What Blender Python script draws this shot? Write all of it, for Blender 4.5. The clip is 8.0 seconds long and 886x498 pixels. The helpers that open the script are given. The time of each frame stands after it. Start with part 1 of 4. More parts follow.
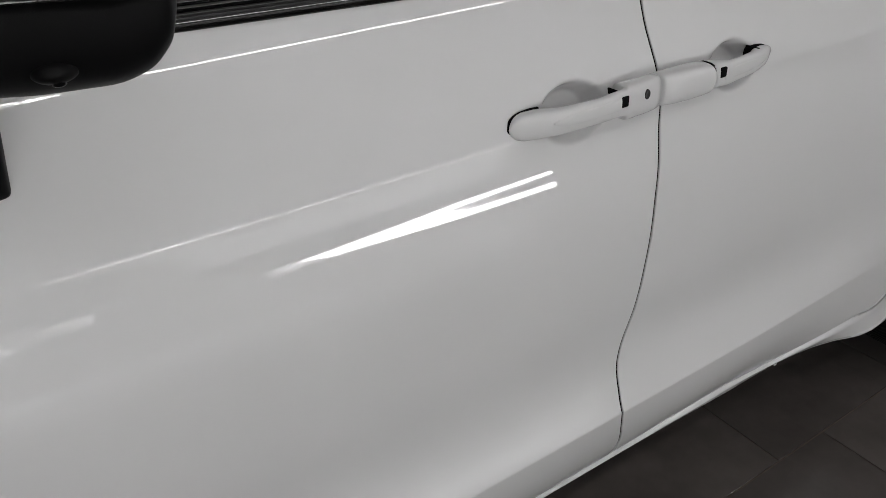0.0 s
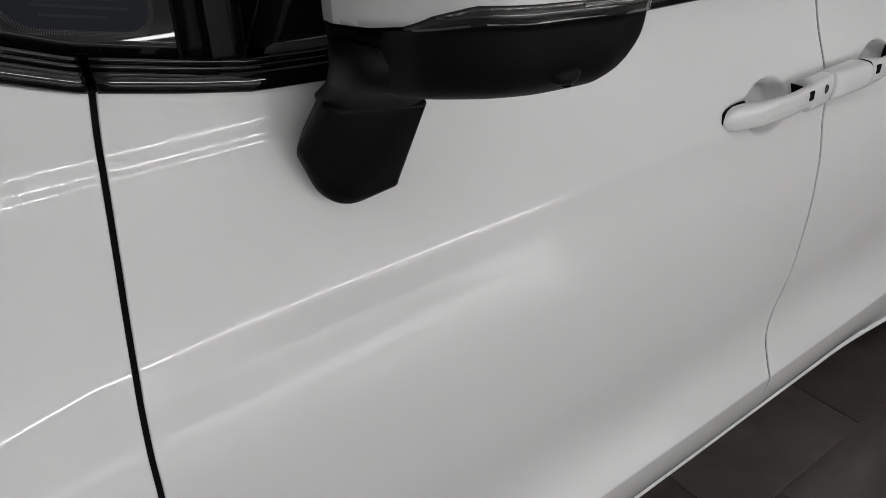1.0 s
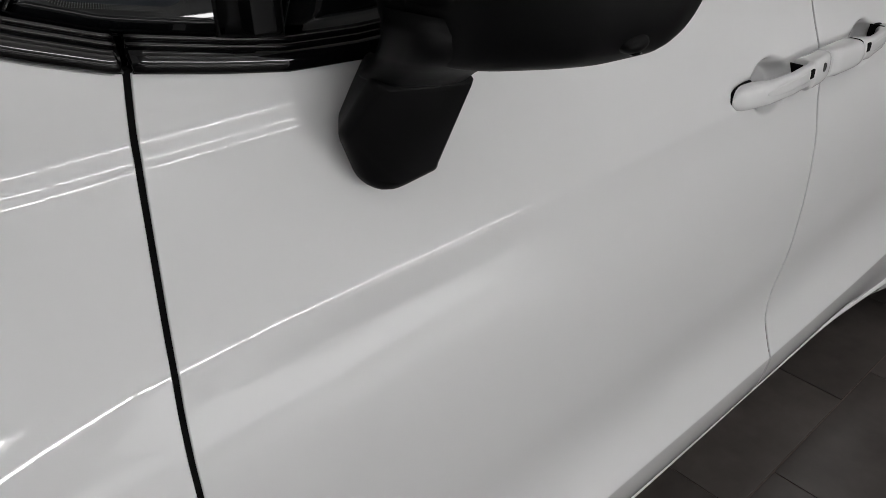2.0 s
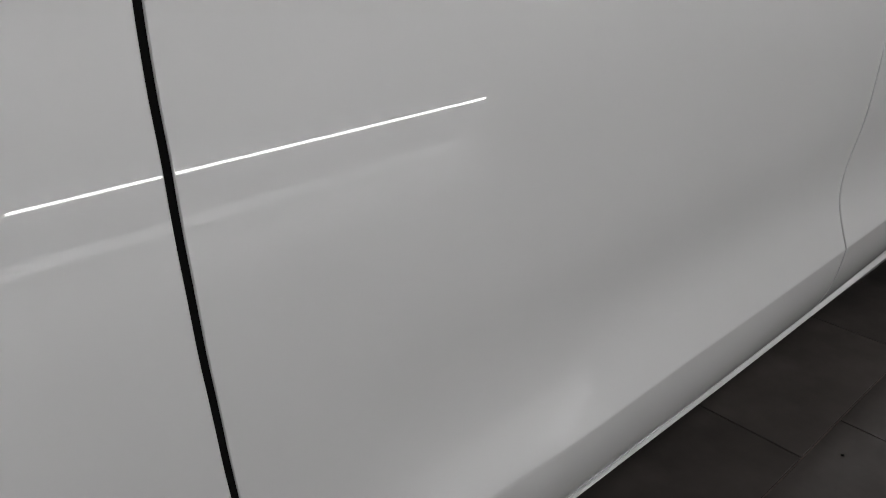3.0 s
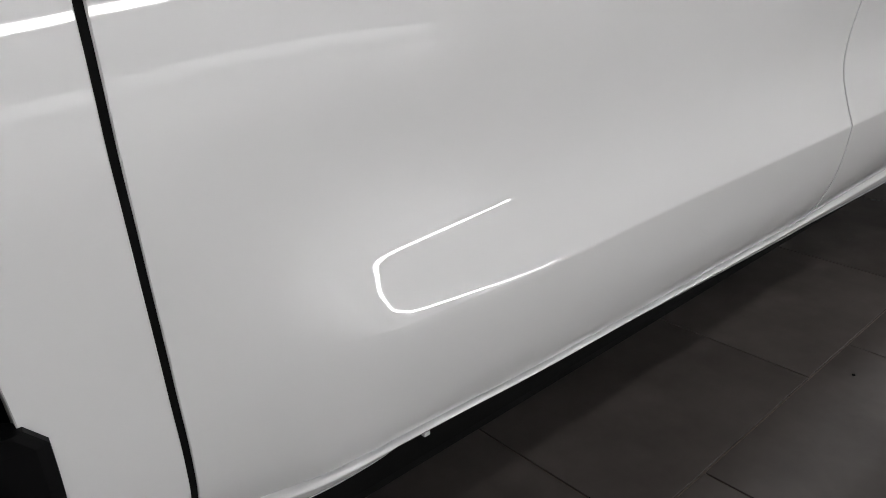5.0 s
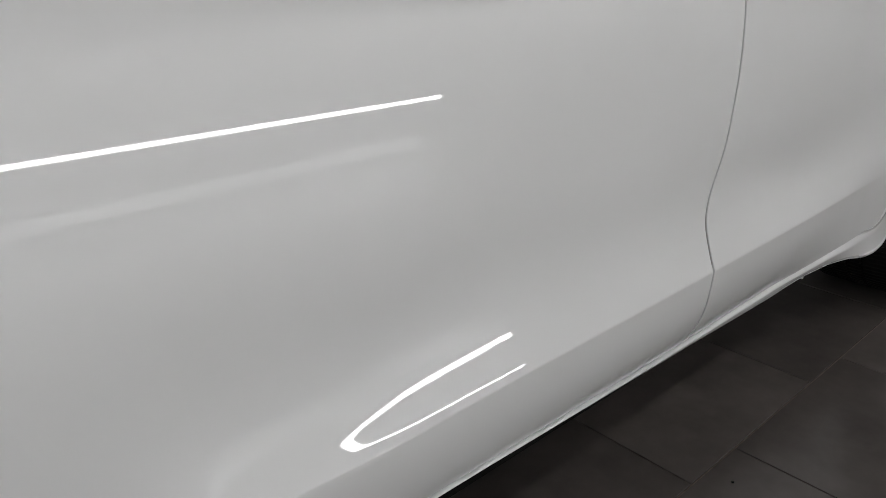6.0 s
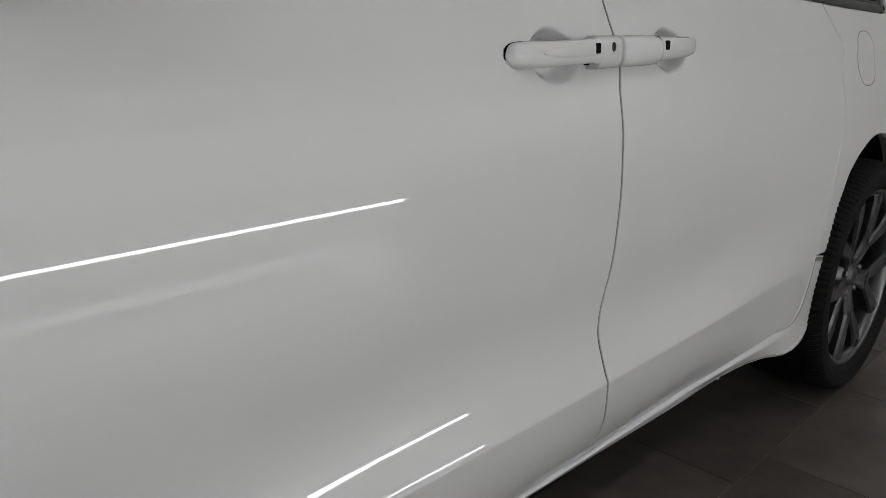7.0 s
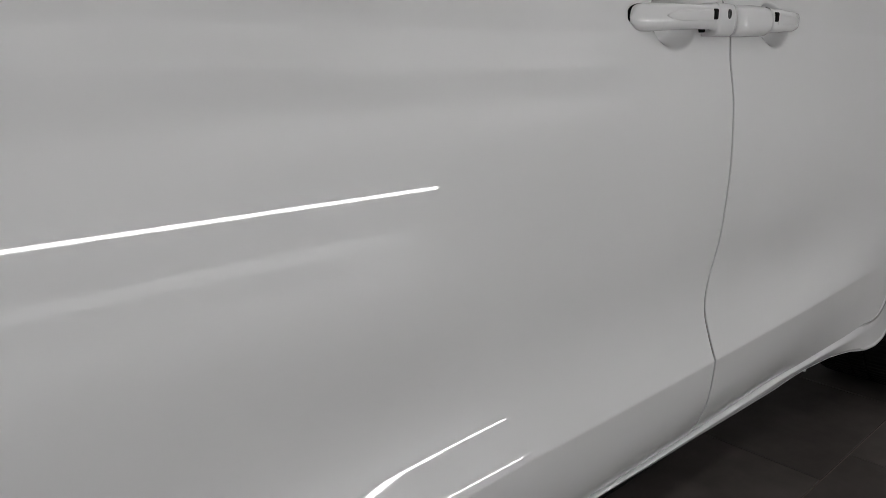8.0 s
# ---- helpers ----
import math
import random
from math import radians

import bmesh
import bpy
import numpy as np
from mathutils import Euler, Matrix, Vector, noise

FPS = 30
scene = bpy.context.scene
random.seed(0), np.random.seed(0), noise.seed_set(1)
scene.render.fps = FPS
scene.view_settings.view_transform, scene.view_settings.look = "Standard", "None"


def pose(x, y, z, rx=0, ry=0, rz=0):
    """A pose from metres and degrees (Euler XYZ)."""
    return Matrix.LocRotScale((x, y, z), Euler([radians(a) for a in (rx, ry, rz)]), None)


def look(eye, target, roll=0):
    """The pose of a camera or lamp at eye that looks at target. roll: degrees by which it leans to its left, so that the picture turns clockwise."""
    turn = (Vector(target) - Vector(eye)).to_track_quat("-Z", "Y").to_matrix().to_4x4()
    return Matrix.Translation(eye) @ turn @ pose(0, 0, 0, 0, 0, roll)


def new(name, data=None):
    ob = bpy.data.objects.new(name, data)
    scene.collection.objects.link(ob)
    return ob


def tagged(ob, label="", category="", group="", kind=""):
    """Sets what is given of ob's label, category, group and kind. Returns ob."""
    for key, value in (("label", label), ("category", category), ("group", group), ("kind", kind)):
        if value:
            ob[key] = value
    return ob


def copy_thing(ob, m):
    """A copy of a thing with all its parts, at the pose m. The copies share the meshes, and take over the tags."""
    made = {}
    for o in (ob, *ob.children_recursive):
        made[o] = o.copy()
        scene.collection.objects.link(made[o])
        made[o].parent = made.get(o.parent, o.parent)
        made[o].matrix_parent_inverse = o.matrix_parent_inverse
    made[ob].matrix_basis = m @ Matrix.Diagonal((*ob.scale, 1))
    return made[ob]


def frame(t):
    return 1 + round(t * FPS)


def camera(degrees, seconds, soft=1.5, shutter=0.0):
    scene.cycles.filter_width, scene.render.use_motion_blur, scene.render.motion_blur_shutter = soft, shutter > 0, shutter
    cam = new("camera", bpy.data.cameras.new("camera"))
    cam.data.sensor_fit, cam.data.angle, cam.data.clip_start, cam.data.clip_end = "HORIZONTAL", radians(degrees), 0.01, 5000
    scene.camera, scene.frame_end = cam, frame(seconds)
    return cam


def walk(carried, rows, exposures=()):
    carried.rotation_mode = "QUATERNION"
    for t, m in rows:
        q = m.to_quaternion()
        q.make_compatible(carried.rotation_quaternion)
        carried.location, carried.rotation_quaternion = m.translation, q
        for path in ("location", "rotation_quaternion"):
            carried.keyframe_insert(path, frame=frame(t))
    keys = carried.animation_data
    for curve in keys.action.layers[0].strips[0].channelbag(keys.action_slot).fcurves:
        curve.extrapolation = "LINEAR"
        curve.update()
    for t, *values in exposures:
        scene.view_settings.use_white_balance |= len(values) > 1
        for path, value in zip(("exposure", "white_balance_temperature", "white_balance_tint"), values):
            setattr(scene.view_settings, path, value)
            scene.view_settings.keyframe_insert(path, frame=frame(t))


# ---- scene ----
cam = camera(61.4, 8.0, soft=0.8)
PATH = [
    (0, (-0.7924, -0.6836, 1.4596), (0.0000, 0.5886, 0.5563), -2.40),
    (0.5, (-1.0074, -0.5919, 1.4789), (-0.1807, 0.6511, 0.5658), -2.17),
    (1, (-1.1890, -0.5374, 1.5116), (-0.3125, 0.6705, 0.5976), -1.52),
    (1.1, (-1.2202, -0.5244, 1.5206), (-0.3303, 0.6720, 0.6047), -1.43),
    (1.2, (-1.2513, -0.5115, 1.5296), (-0.3480, 0.6735, 0.6118), -1.35),
    (2.3, (-1.2548, -0.4322, 1.4032), (-0.2703, 0.6941, 0.4950), -1.23),
    (2.5, (-1.2544, -0.4153, 1.3094), (-0.2549, 0.7217, 0.4314), -1.13),
    (2.7, (-1.2798, -0.4255, 1.1677), (-0.2450, 0.7506, 0.3875), -1.46),
    (3, (-1.2892, -0.4137, 1.0817), (-0.2574, 0.7698, 0.3089), -1.19),
    (3.5, (-1.2908, -0.4190, 0.9513), (-0.2300, 0.7818, 0.2475), -0.89),
    (4, (-1.2830, -0.3985, 0.8188), (-0.1960, 0.8056, 0.1621), -0.98),
    (4.2, (-1.2794, -0.3918, 0.7938), (-0.1927, 0.8056, 0.1244), -1.06),
    (5.3, (-1.2624, -0.4513, 0.8226), (-0.1967, 0.7342, 0.1005), -1.06),
    (5.5, (-1.2440, -0.4767, 0.9092), (-0.1872, 0.6977, 0.1565), -0.31),
    (5.7, (-1.2126, -0.5429, 0.9705), (-0.1635, 0.6589, 0.2509), -0.19),
    (6, (-1.1603, -0.5728, 1.0458), (-0.0794, 0.6257, 0.3691), -0.35),
    (6.5, (-1.1193, -0.6413, 1.0797), (0.0063, 0.5770, 0.5218), -0.37),
    (7, (-1.0535, -0.6751, 1.1134), (0.1060, 0.5355, 0.6110), -0.36),
    (7.1, (-1.0455, -0.6774, 1.1046), (0.1217, 0.5336, 0.6215), -0.49),
    (7.5, (-1.0595, -0.6547, 1.0855), (0.1192, 0.5545, 0.6261), -0.43),
    (8, (-1.1667, -0.5797, 1.0270), (-0.0318, 0.6724, 0.5721), -0.26),
]
walk(cam, [(t, look(eye, target, roll)) for t, eye, target, roll in PATH],
     exposures=[(0.0, -0.36, 6500, 10), (0.6, -0.2, 6500, 10), (1.2, -0.15, 6500, 9), (2.5, -0.21, 6500, 10), (2.7, -0.41, 6500, 10), (3.0, -0.56, 6500, 10), (3.5, -0.44, 6500, 10),
                (4.0, -0.16, 6500, 6), (5.3, 0.07, 6500, 11), (5.5, -0.04, 6500, 11), (6.0, -0.22, 6500, 9), (6.5, -0.28, 6500, 8), (7.1, -0.5, 6500, 9), (8.0, -0.48, 6500, 10)])

# ---- light and exposure ----
scene.view_settings.exposure = 0.0
world = bpy.data.worlds.new("world")
scene.world = world
world.use_nodes = True
world.node_tree.nodes["Background"].inputs[0].default_value = (0.8, 0.82, 0.85, 1)
world.node_tree.nodes["Background"].inputs[1].default_value = 0.05

CEIL_Z = 3.2
CEIL_EMIT = 6.0
STRIP_EMIT = 42.0
FILL_EMIT = 20.0


# ---- materials ----
def mat(name, base=(0.5, 0.5, 0.5), rough=0.5, metal=0.0, coat=0.0, coat_rough=0.03, emit=0.0, emit_col=(1, 1, 1), spec=0.5):
    m = bpy.data.materials.new(name)
    m.use_nodes = True
    b = m.node_tree.nodes["Principled BSDF"]
    b.inputs["Base Color"].default_value = (*base, 1)
    b.inputs["Roughness"].default_value = rough
    b.inputs["Metallic"].default_value = metal
    b.inputs["Coat Weight"].default_value = coat
    b.inputs["Coat Roughness"].default_value = coat_rough
    b.inputs["Specular IOR Level"].default_value = spec
    b.inputs["Emission Color"].default_value = (*emit_col, 1)
    b.inputs["Emission Strength"].default_value = emit
    return m


def link(m, a, b):
    m.node_tree.links.new(a, b)


def noise_node(m, scale, detail=4.0, rough=0.55, space="Object"):
    tc = m.node_tree.nodes.new("ShaderNodeTexCoord")
    n = m.node_tree.nodes.new("ShaderNodeTexNoise")
    n.inputs["Scale"].default_value = scale
    n.inputs["Detail"].default_value = detail
    n.inputs["Roughness"].default_value = rough
    link(m, tc.outputs[space], n.inputs["Vector"])
    return n


def ramp(m, fac, stops):
    r = m.node_tree.nodes.new("ShaderNodeValToRGB")
    els = r.color_ramp.elements
    while len(els) < len(stops):
        els.new(0.5)
    for e, (p, c) in zip(els, stops):
        e.position, e.color = p, (*c, 1)
    link(m, fac, r.inputs["Fac"])
    return r


def bump(m, height, strength, distance, inputs=("Normal",)):
    b = m.node_tree.nodes.new("ShaderNodeBump")
    b.inputs["Strength"].default_value = strength
    b.inputs["Distance"].default_value = distance
    link(m, height, b.inputs["Height"])
    for i in inputs:
        link(m, b.outputs["Normal"], m.node_tree.nodes["Principled BSDF"].inputs[i])
    return b


def bsdf(m):
    return m.node_tree.nodes["Principled BSDF"]


WHITE = mat("white_paint", (0.72, 0.725, 0.72), 0.45, coat=1.0, coat_rough=0.004)
n = noise_node(WHITE, 3.0, 3.0)
r = ramp(WHITE, n.outputs["Fac"], [(0.3, (0.715, 0.715, 0.72)), (0.7, (0.735, 0.735, 0.742))])
link(WHITE, r.outputs["Color"], bsdf(WHITE).inputs["Base Color"])

HANDLE = mat("handle_paint", (0.725, 0.725, 0.73), 0.45, coat=1.0, coat_rough=0.02)
GLOSS_BLACK = mat("gloss_black", (0.003, 0.003, 0.0034), 0.03, spec=0.5)
GRAIN_BLACK = mat("grained_black_plastic", (0.0025, 0.0025, 0.0028), 0.5, spec=0.15)
n = noise_node(GRAIN_BLACK, 900, 2.0)
bump(GRAIN_BLACK, n.outputs["Fac"], 0.25, 0.0004)
n = noise_node(GRAIN_BLACK, 14, 3.0)
r = ramp(GRAIN_BLACK, n.outputs["Fac"], [(0.3, (0.44, 0.44, 0.44)), (0.7, (0.56, 0.56, 0.56))])
link(GRAIN_BLACK, r.outputs["Color"], bsdf(GRAIN_BLACK).inputs["Roughness"])
GAP = mat("black_seal_rubber", (0.004, 0.004, 0.004), 0.9, spec=0.1)
GLASS = mat("dark_tinted_glass", (0.004, 0.0045, 0.005), 0.02, spec=0.3)
FRIT = mat("ceramic_frit_dots", (0.07, 0.07, 0.072), 0.5)
FRIT_FAINT = mat("faint_print", (0.028, 0.030, 0.034), 0.6, spec=0.05)
STICK = mat("window_sticker_film", (0.016, 0.018, 0.022), 0.5, spec=0.05)
INK = mat("sticker_ink", (0.003, 0.003, 0.003), 0.4)
SMOKE = mat("smoky_lamp_lens", (0.02, 0.02, 0.02), 0.06, spec=0.6)
LENS = mat("clear_lamp_lens", (0.25, 0.25, 0.24), 0.12, metal=0.6, coat=1.0)
n = noise_node(LENS, 40, 2.0)
mp = LENS.node_tree.nodes.new("ShaderNodeMapping")
mp.inputs["Scale"].default_value = (0.8, 3.0, 9.0)
link(LENS, n.inputs["Vector"].links[0].from_socket, mp.inputs["Vector"])
link(LENS, mp.outputs["Vector"], n.inputs["Vector"])
r = ramp(LENS, n.outputs["Fac"], [(0.38, (0.03, 0.03, 0.03)), (0.55, (0.16, 0.16, 0.155)), (0.72, (0.6, 0.59, 0.56))])
link(LENS, r.outputs["Color"], bsdf(LENS).inputs["Base Color"])
RUBBER = mat("tyre_rubber", (0.013, 0.013, 0.013), 0.7, spec=0.12)
n = noise_node(RUBBER, 40, 5.0)
r = ramp(RUBBER, n.outputs["Fac"], [(0.3, (0.006, 0.006, 0.006)), (0.75, (0.012, 0.0115, 0.011))])
link(RUBBER, r.outputs["Color"], bsdf(RUBBER).inputs["Base Color"])
n = noise_node(RUBBER, 500, 2.0)
bump(RUBBER, n.outputs["Fac"], 0.3, 0.0005)
ALLOY = mat("dark_grey_alloy", (0.12, 0.12, 0.126), 0.24, metal=0.85, coat=0.15, coat_rough=0.08)
n = noise_node(ALLOY, 60, 4.0)
r = ramp(ALLOY, n.outputs["Fac"], [(0.3, (0.28, 0.28, 0.28)), (0.7, (0.4, 0.4, 0.4))])
link(ALLOY, r.outputs["Color"], bsdf(ALLOY).inputs["Roughness"])
STEEL = mat("bare_steel", (0.24, 0.215, 0.21), 0.35, metal=1.0)
DARKMETAL = mat("dark_brake_metal", (0.05, 0.05, 0.05), 0.5, metal=0.6)
SATIN = mat("satin_dark_trim", (0.11, 0.11, 0.112), 0.35, metal=0.9)

TILE = mat("dark_porcelain_tile", (0.05, 0.046, 0.044), 0.25)
n = noise_node(TILE, 4.0, 6.0, 0.6)
oi = TILE.node_tree.nodes.new("ShaderNodeObjectInfo")
r = ramp(TILE, n.outputs["Fac"], [(0.25, (0.073, 0.064, 0.060)), (0.5, (0.101, 0.089, 0.083)), (0.75, (0.131, 0.115, 0.108))])
hs = TILE.node_tree.nodes.new("ShaderNodeHueSaturation")
mr = TILE.node_tree.nodes.new("ShaderNodeMapRange")
mr.inputs["To Min"].default_value, mr.inputs["To Max"].default_value = 0.88, 1.12
link(TILE, oi.outputs["Random"], mr.inputs["Value"])
link(TILE, mr.outputs["Result"], hs.inputs["Value"])
link(TILE, r.outputs["Color"], hs.inputs["Color"])
link(TILE, hs.outputs["Color"], bsdf(TILE).inputs["Base Color"])
n2 = noise_node(TILE, 2.5, 2.0)
r2 = ramp(TILE, n2.outputs["Fac"], [(0.25, (0.21, 0.21, 0.21)), (0.8, (0.27, 0.27, 0.27))])
link(TILE, r2.outputs["Color"], bsdf(TILE).inputs["Roughness"])
GROUT = mat("tile_grout", (0.10, 0.088, 0.078), 0.85)
n = noise_node(GROUT, 90, 4.0)
r = ramp(GROUT, n.outputs["Fac"], [(0.3, (0.085, 0.065, 0.054)), (0.7, (0.14, 0.108, 0.09))])
link(GROUT, r.outputs["Color"], bsdf(GROUT).inputs["Base Color"])
WALL = mat("grey_wall_paint", (0.7, 0.7, 0.69), 0.7)
n = noise_node(WALL, 2.0, 5.0)
r = ramp(WALL, n.outputs["Fac"], [(0.3, (0.66, 0.66, 0.655)), (0.7, (0.72, 0.72, 0.715))])
link(WALL, r.outputs["Color"], bsdf(WALL).inputs["Base Color"])
CEIL = mat("white_ceiling_paint", (0.75, 0.75, 0.74), 0.8)
LAMP = mat("lamp_diffuser", (0.9, 0.9, 0.9), 0.4, emit=CEIL_EMIT, emit_col=(1.0, 0.985, 0.985))
# glow of the added fill lamp
FILL = mat("fill_lamp_diffuser", (0.9, 0.9, 0.9), 0.4, emit=FILL_EMIT, emit_col=(1.0, 0.985, 0.985))
STRIP = mat("strip_lamp_diffuser", (0.9, 0.9, 0.9), 0.4, emit=STRIP_EMIT, emit_col=(1.0, 1.0, 1.0))
# body and glow of the added line behind the second reflection band
BAND_BODY = mat("band_body_paint", (0.8, 0.8, 0.79), 0.5)
n = noise_node(BAND_BODY, 12, 4.0)
r = ramp(BAND_BODY, n.outputs["Fac"], [(0.3, (0.76, 0.76, 0.75)), (0.7, (0.82, 0.82, 0.81))])
link(BAND_BODY, r.outputs["Color"], bsdf(BAND_BODY).inputs["Base Color"])
DIM = mat("dim_band_glow", (0.8, 0.8, 0.8), 0.4, emit=2.2)
LAMPBODY = mat("lamp_housing", (0.6, 0.6, 0.6), 0.4)


# ---- mesh helpers ----
def mesh_object(name, verts, faces, material, parent=None, label="", smooth=True):
    me = bpy.data.meshes.new(name)
    me.from_pydata([tuple(map(float, v)) for v in verts], [], [tuple(map(int, f)) for f in faces])
    me.materials.append(material)
    if smooth:
        me.polygons.foreach_set("use_smooth", [True] * len(me.polygons))
    me.update()
    ob = new(name, me)
    if parent:
        ob.parent = parent
    if label:
        ob["label"] = label
    return ob


def part(name, bm, material, parent=None, label="", smooth=True):
    me = bpy.data.meshes.new(name)
    bmesh.ops.recalc_face_normals(bm, faces=bm.faces)
    bm.to_mesh(me)
    bm.free()
    me.materials.append(material)
    if smooth:
        me.polygons.foreach_set("use_smooth", [True] * len(me.polygons))
    ob = new(name, me)
    if parent:
        ob.parent = parent
    if label:
        ob["label"] = label
    return ob


def box_bm(lo, hi, bevel=0.0, seg=2):
    bm = bmesh.new()
    bmesh.ops.create_cube(bm, size=1.0)
    lo, hi = Vector(lo), Vector(hi)
    for v in bm.verts:
        v.co = Vector((lo[i] + (v.co[i] + 0.5) * (hi[i] - lo[i]) for i in range(3)))
    if bevel:
        bmesh.ops.bevel(bm, geom=bm.edges[:], offset=bevel, segments=seg, affect="EDGES", profile=0.6)
    return bm


def loft(sections, closed_ring=True, caps=True):
    """Vertices and faces through rings of equal count."""
    m = len(sections[0])
    verts = [p for s in sections for p in s]
    faces = []
    for k in range(len(sections) - 1):
        for i in range(m if closed_ring else m - 1):
            j = (i + 1) % m
            faces.append((k * m + i, k * m + j, (k + 1) * m + j, (k + 1) * m + i))
    if caps:
        faces.append(tuple(range(m))[::-1])
        faces.append(tuple(range((len(sections) - 1) * m, len(sections) * m)))
    return verts, faces


def lathe_y(profile, seg):
    """Rings of (radius, y) turned about the y axis."""
    secs = []
    for k in range(seg):
        a = 2 * math.pi * k / seg
        secs.append([(rad * math.cos(a), y, rad * math.sin(a)) for rad, y in profile])
    m = len(profile)
    verts = [p for s in secs for p in s]
    faces = []
    for k in range(seg):
        l = (k + 1) % seg
        for i in range(m - 1):
            faces.append((k * m + i, k * m + i + 1, l * m + i + 1, l * m + i))
    return verts, faces


# ---- body side of the car: x to the rear, y inwards, z up ----
# elevation of the skin's normal (degrees) against height
FULL = [(.10,-46),(.25,-40),(.33,-29),(.38,-20),(.44,-12),(.494,-6),(.4965,18.5),(.501,21.2),(.506,22.4),(.514,24.0),(.528,23.8),(.536,22.6),(.545,21.4),(.556,20.3),(.575,14),(.60,7),(.63,0),(.66,-4),(.69,-5),(.72,-1.5),(.75,1.7),(.785,2.3),(.83,3.5),(.862,4.8),(.88,6.3),(.903,7.55),(.92,10.4),(.95,13.7),(.975,15.15),(.99,15.45),(1.005,14.6),(1.013,13.0),(1.022,10.4),(1.033,8),(1.057,7),(1.0612,8.2),(1.0624,11.7),(1.063,12.2),(1.065,13.8),(1.0685,18.2),(1.071,20.0),(1.12,18),(1.19,15.5),(1.211,12.4),(1.2175,12.3),(1.2195,11.9),(1.2215,4.8),(1.226,6.6),(1.229,11.4),(1.233,14.0),(1.237,13.4),(1.2405,9.6),(1.246,3.4),(1.262,3.6),(1.28,3.5),(1.335,3.8),(1.35,6.8),(1.42,6.8),(1.5,14),(1.8,20)]
REAR_TOP = [(1.19,15.4),(1.2,14.2),(1.212,11.0),(1.220,8.6),(1.2275,5.6),(1.233,3.4),(1.25,2.6),(1.28,4.5),(1.32,6.8),(1.42,6.8),(1.5,14),(1.8,20)]
NOFOLD = {.38:-17,.44:-10,.494:-7.0,.4965:-7.7,.501:-7.3,.506:-7,.514:-6.7,.528:-6.4,.536:-6.2,.545:-5.9,.556:-5.5,.575:-5,.60:-4,.63:-3,.66:-2.5,.69:-1.5,.72:0}
SOFT = {.38:-16,.44:-6,.494:5,.4965:6,.501:8,.506:10,.514:13,.528:17,.536:19,.545:19.5}
NOCREASE = {1.005:15.2,1.013:15.2,1.022:15.0,1.033:14.7,1.057:13.6,1.0612:13.2,1.0624:16.5,1.063:17.6,1.065:18.0,1.0685:18.5,1.071:19.0}
NOJUMP = {**NOCREASE, 1.0612:14.2,1.0624:14.2,1.063:14.2,1.065:14.2,1.0685:14.2,1.071:14.2,1.12:14.2}
ZZ = np.arange(0.10, 1.80, 0.001)
def _integrate(swap):
    z, n = np.array([(z, swap.get(z, n)) for z, n in FULL]).T
    s = np.tan(np.radians(np.interp(ZZ, z, n)))
    k = np.array([0.2, 0.6, 0.2])
    s = np.convolve(np.pad(s, 1, mode="edge"), k, "valid")
    y = np.cumsum(s) * 0.001
    return y - y[int(round((.80 - .10) / .001))]
Y_FULL, Y_NF, Y_NC, Y_NJ, Y_SF = (_integrate(swap) for swap in ({}, NOFOLD, NOCREASE, NOJUMP, SOFT))
ref = Y_FULL[int(round((.50 - .10) / .001))]
Y_FULL, Y_NF, Y_NC, Y_NJ, Y_SF = Y_FULL - ref, Y_NF - ref, Y_NC - ref, Y_NJ - ref, Y_SF - ref
def smooth(a, b, x):
    u = np.clip((x - a) / (b - a), 0, 1); return u*u*(3-2*u)
TOP = np.where(ZZ > 1.2, Y_NJ - (np.interp(1.2, ZZ, Y_NJ) + math.tan(math.radians(15)) * (ZZ - 1.2)), 0.0)
Y_NJ, Y_NC, Y_NF, Y_FULL, Y_SF = Y_NJ - TOP, Y_NC - TOP, Y_NF - TOP, Y_FULL - TOP, Y_SF - TOP
z_top, n_top = np.array(REAR_TOP).T
TOP_REAR = np.cumsum(np.where(ZZ > 1.2, np.tan(np.radians(np.interp(ZZ, z_top, n_top))) - math.tan(math.radians(15)), 0.0)) * 0.001
CREASE_DROP = ((-1.5, -1.3, -1.22, -1.147, -1.1, -1.05, -1.0, -0.88, -0.75, -0.6), (-0.084, -0.051, -0.033, -0.0225, -0.020, -0.017, -0.0145, -0.012, -0.012, -0.0135))
Y_DIP = np.cumsum(np.radians(np.interp(ZZ, (.955, .975, 1.010, 1.020), (0, 1, 1, 0)))) * 0.001
Y_DELAY = np.cumsum(np.radians(np.interp(ZZ, (.985, .995, 1.0, 1.005, 1.009, 1.0125, 1.017, 1.022, 1.032, 1.040, 1.048), (0, 0.5, 1.5, 2.9, 3.6, -1.0, -4.3, -3.4, -2.7, -1.3, 0)))) * 0.001
FOLD_DROP = ((-0.90, -0.82, -0.75, -0.70, -0.60, -0.50), (0.009, 0.0085, 0.007, 0.005, 0.002, 0.0))
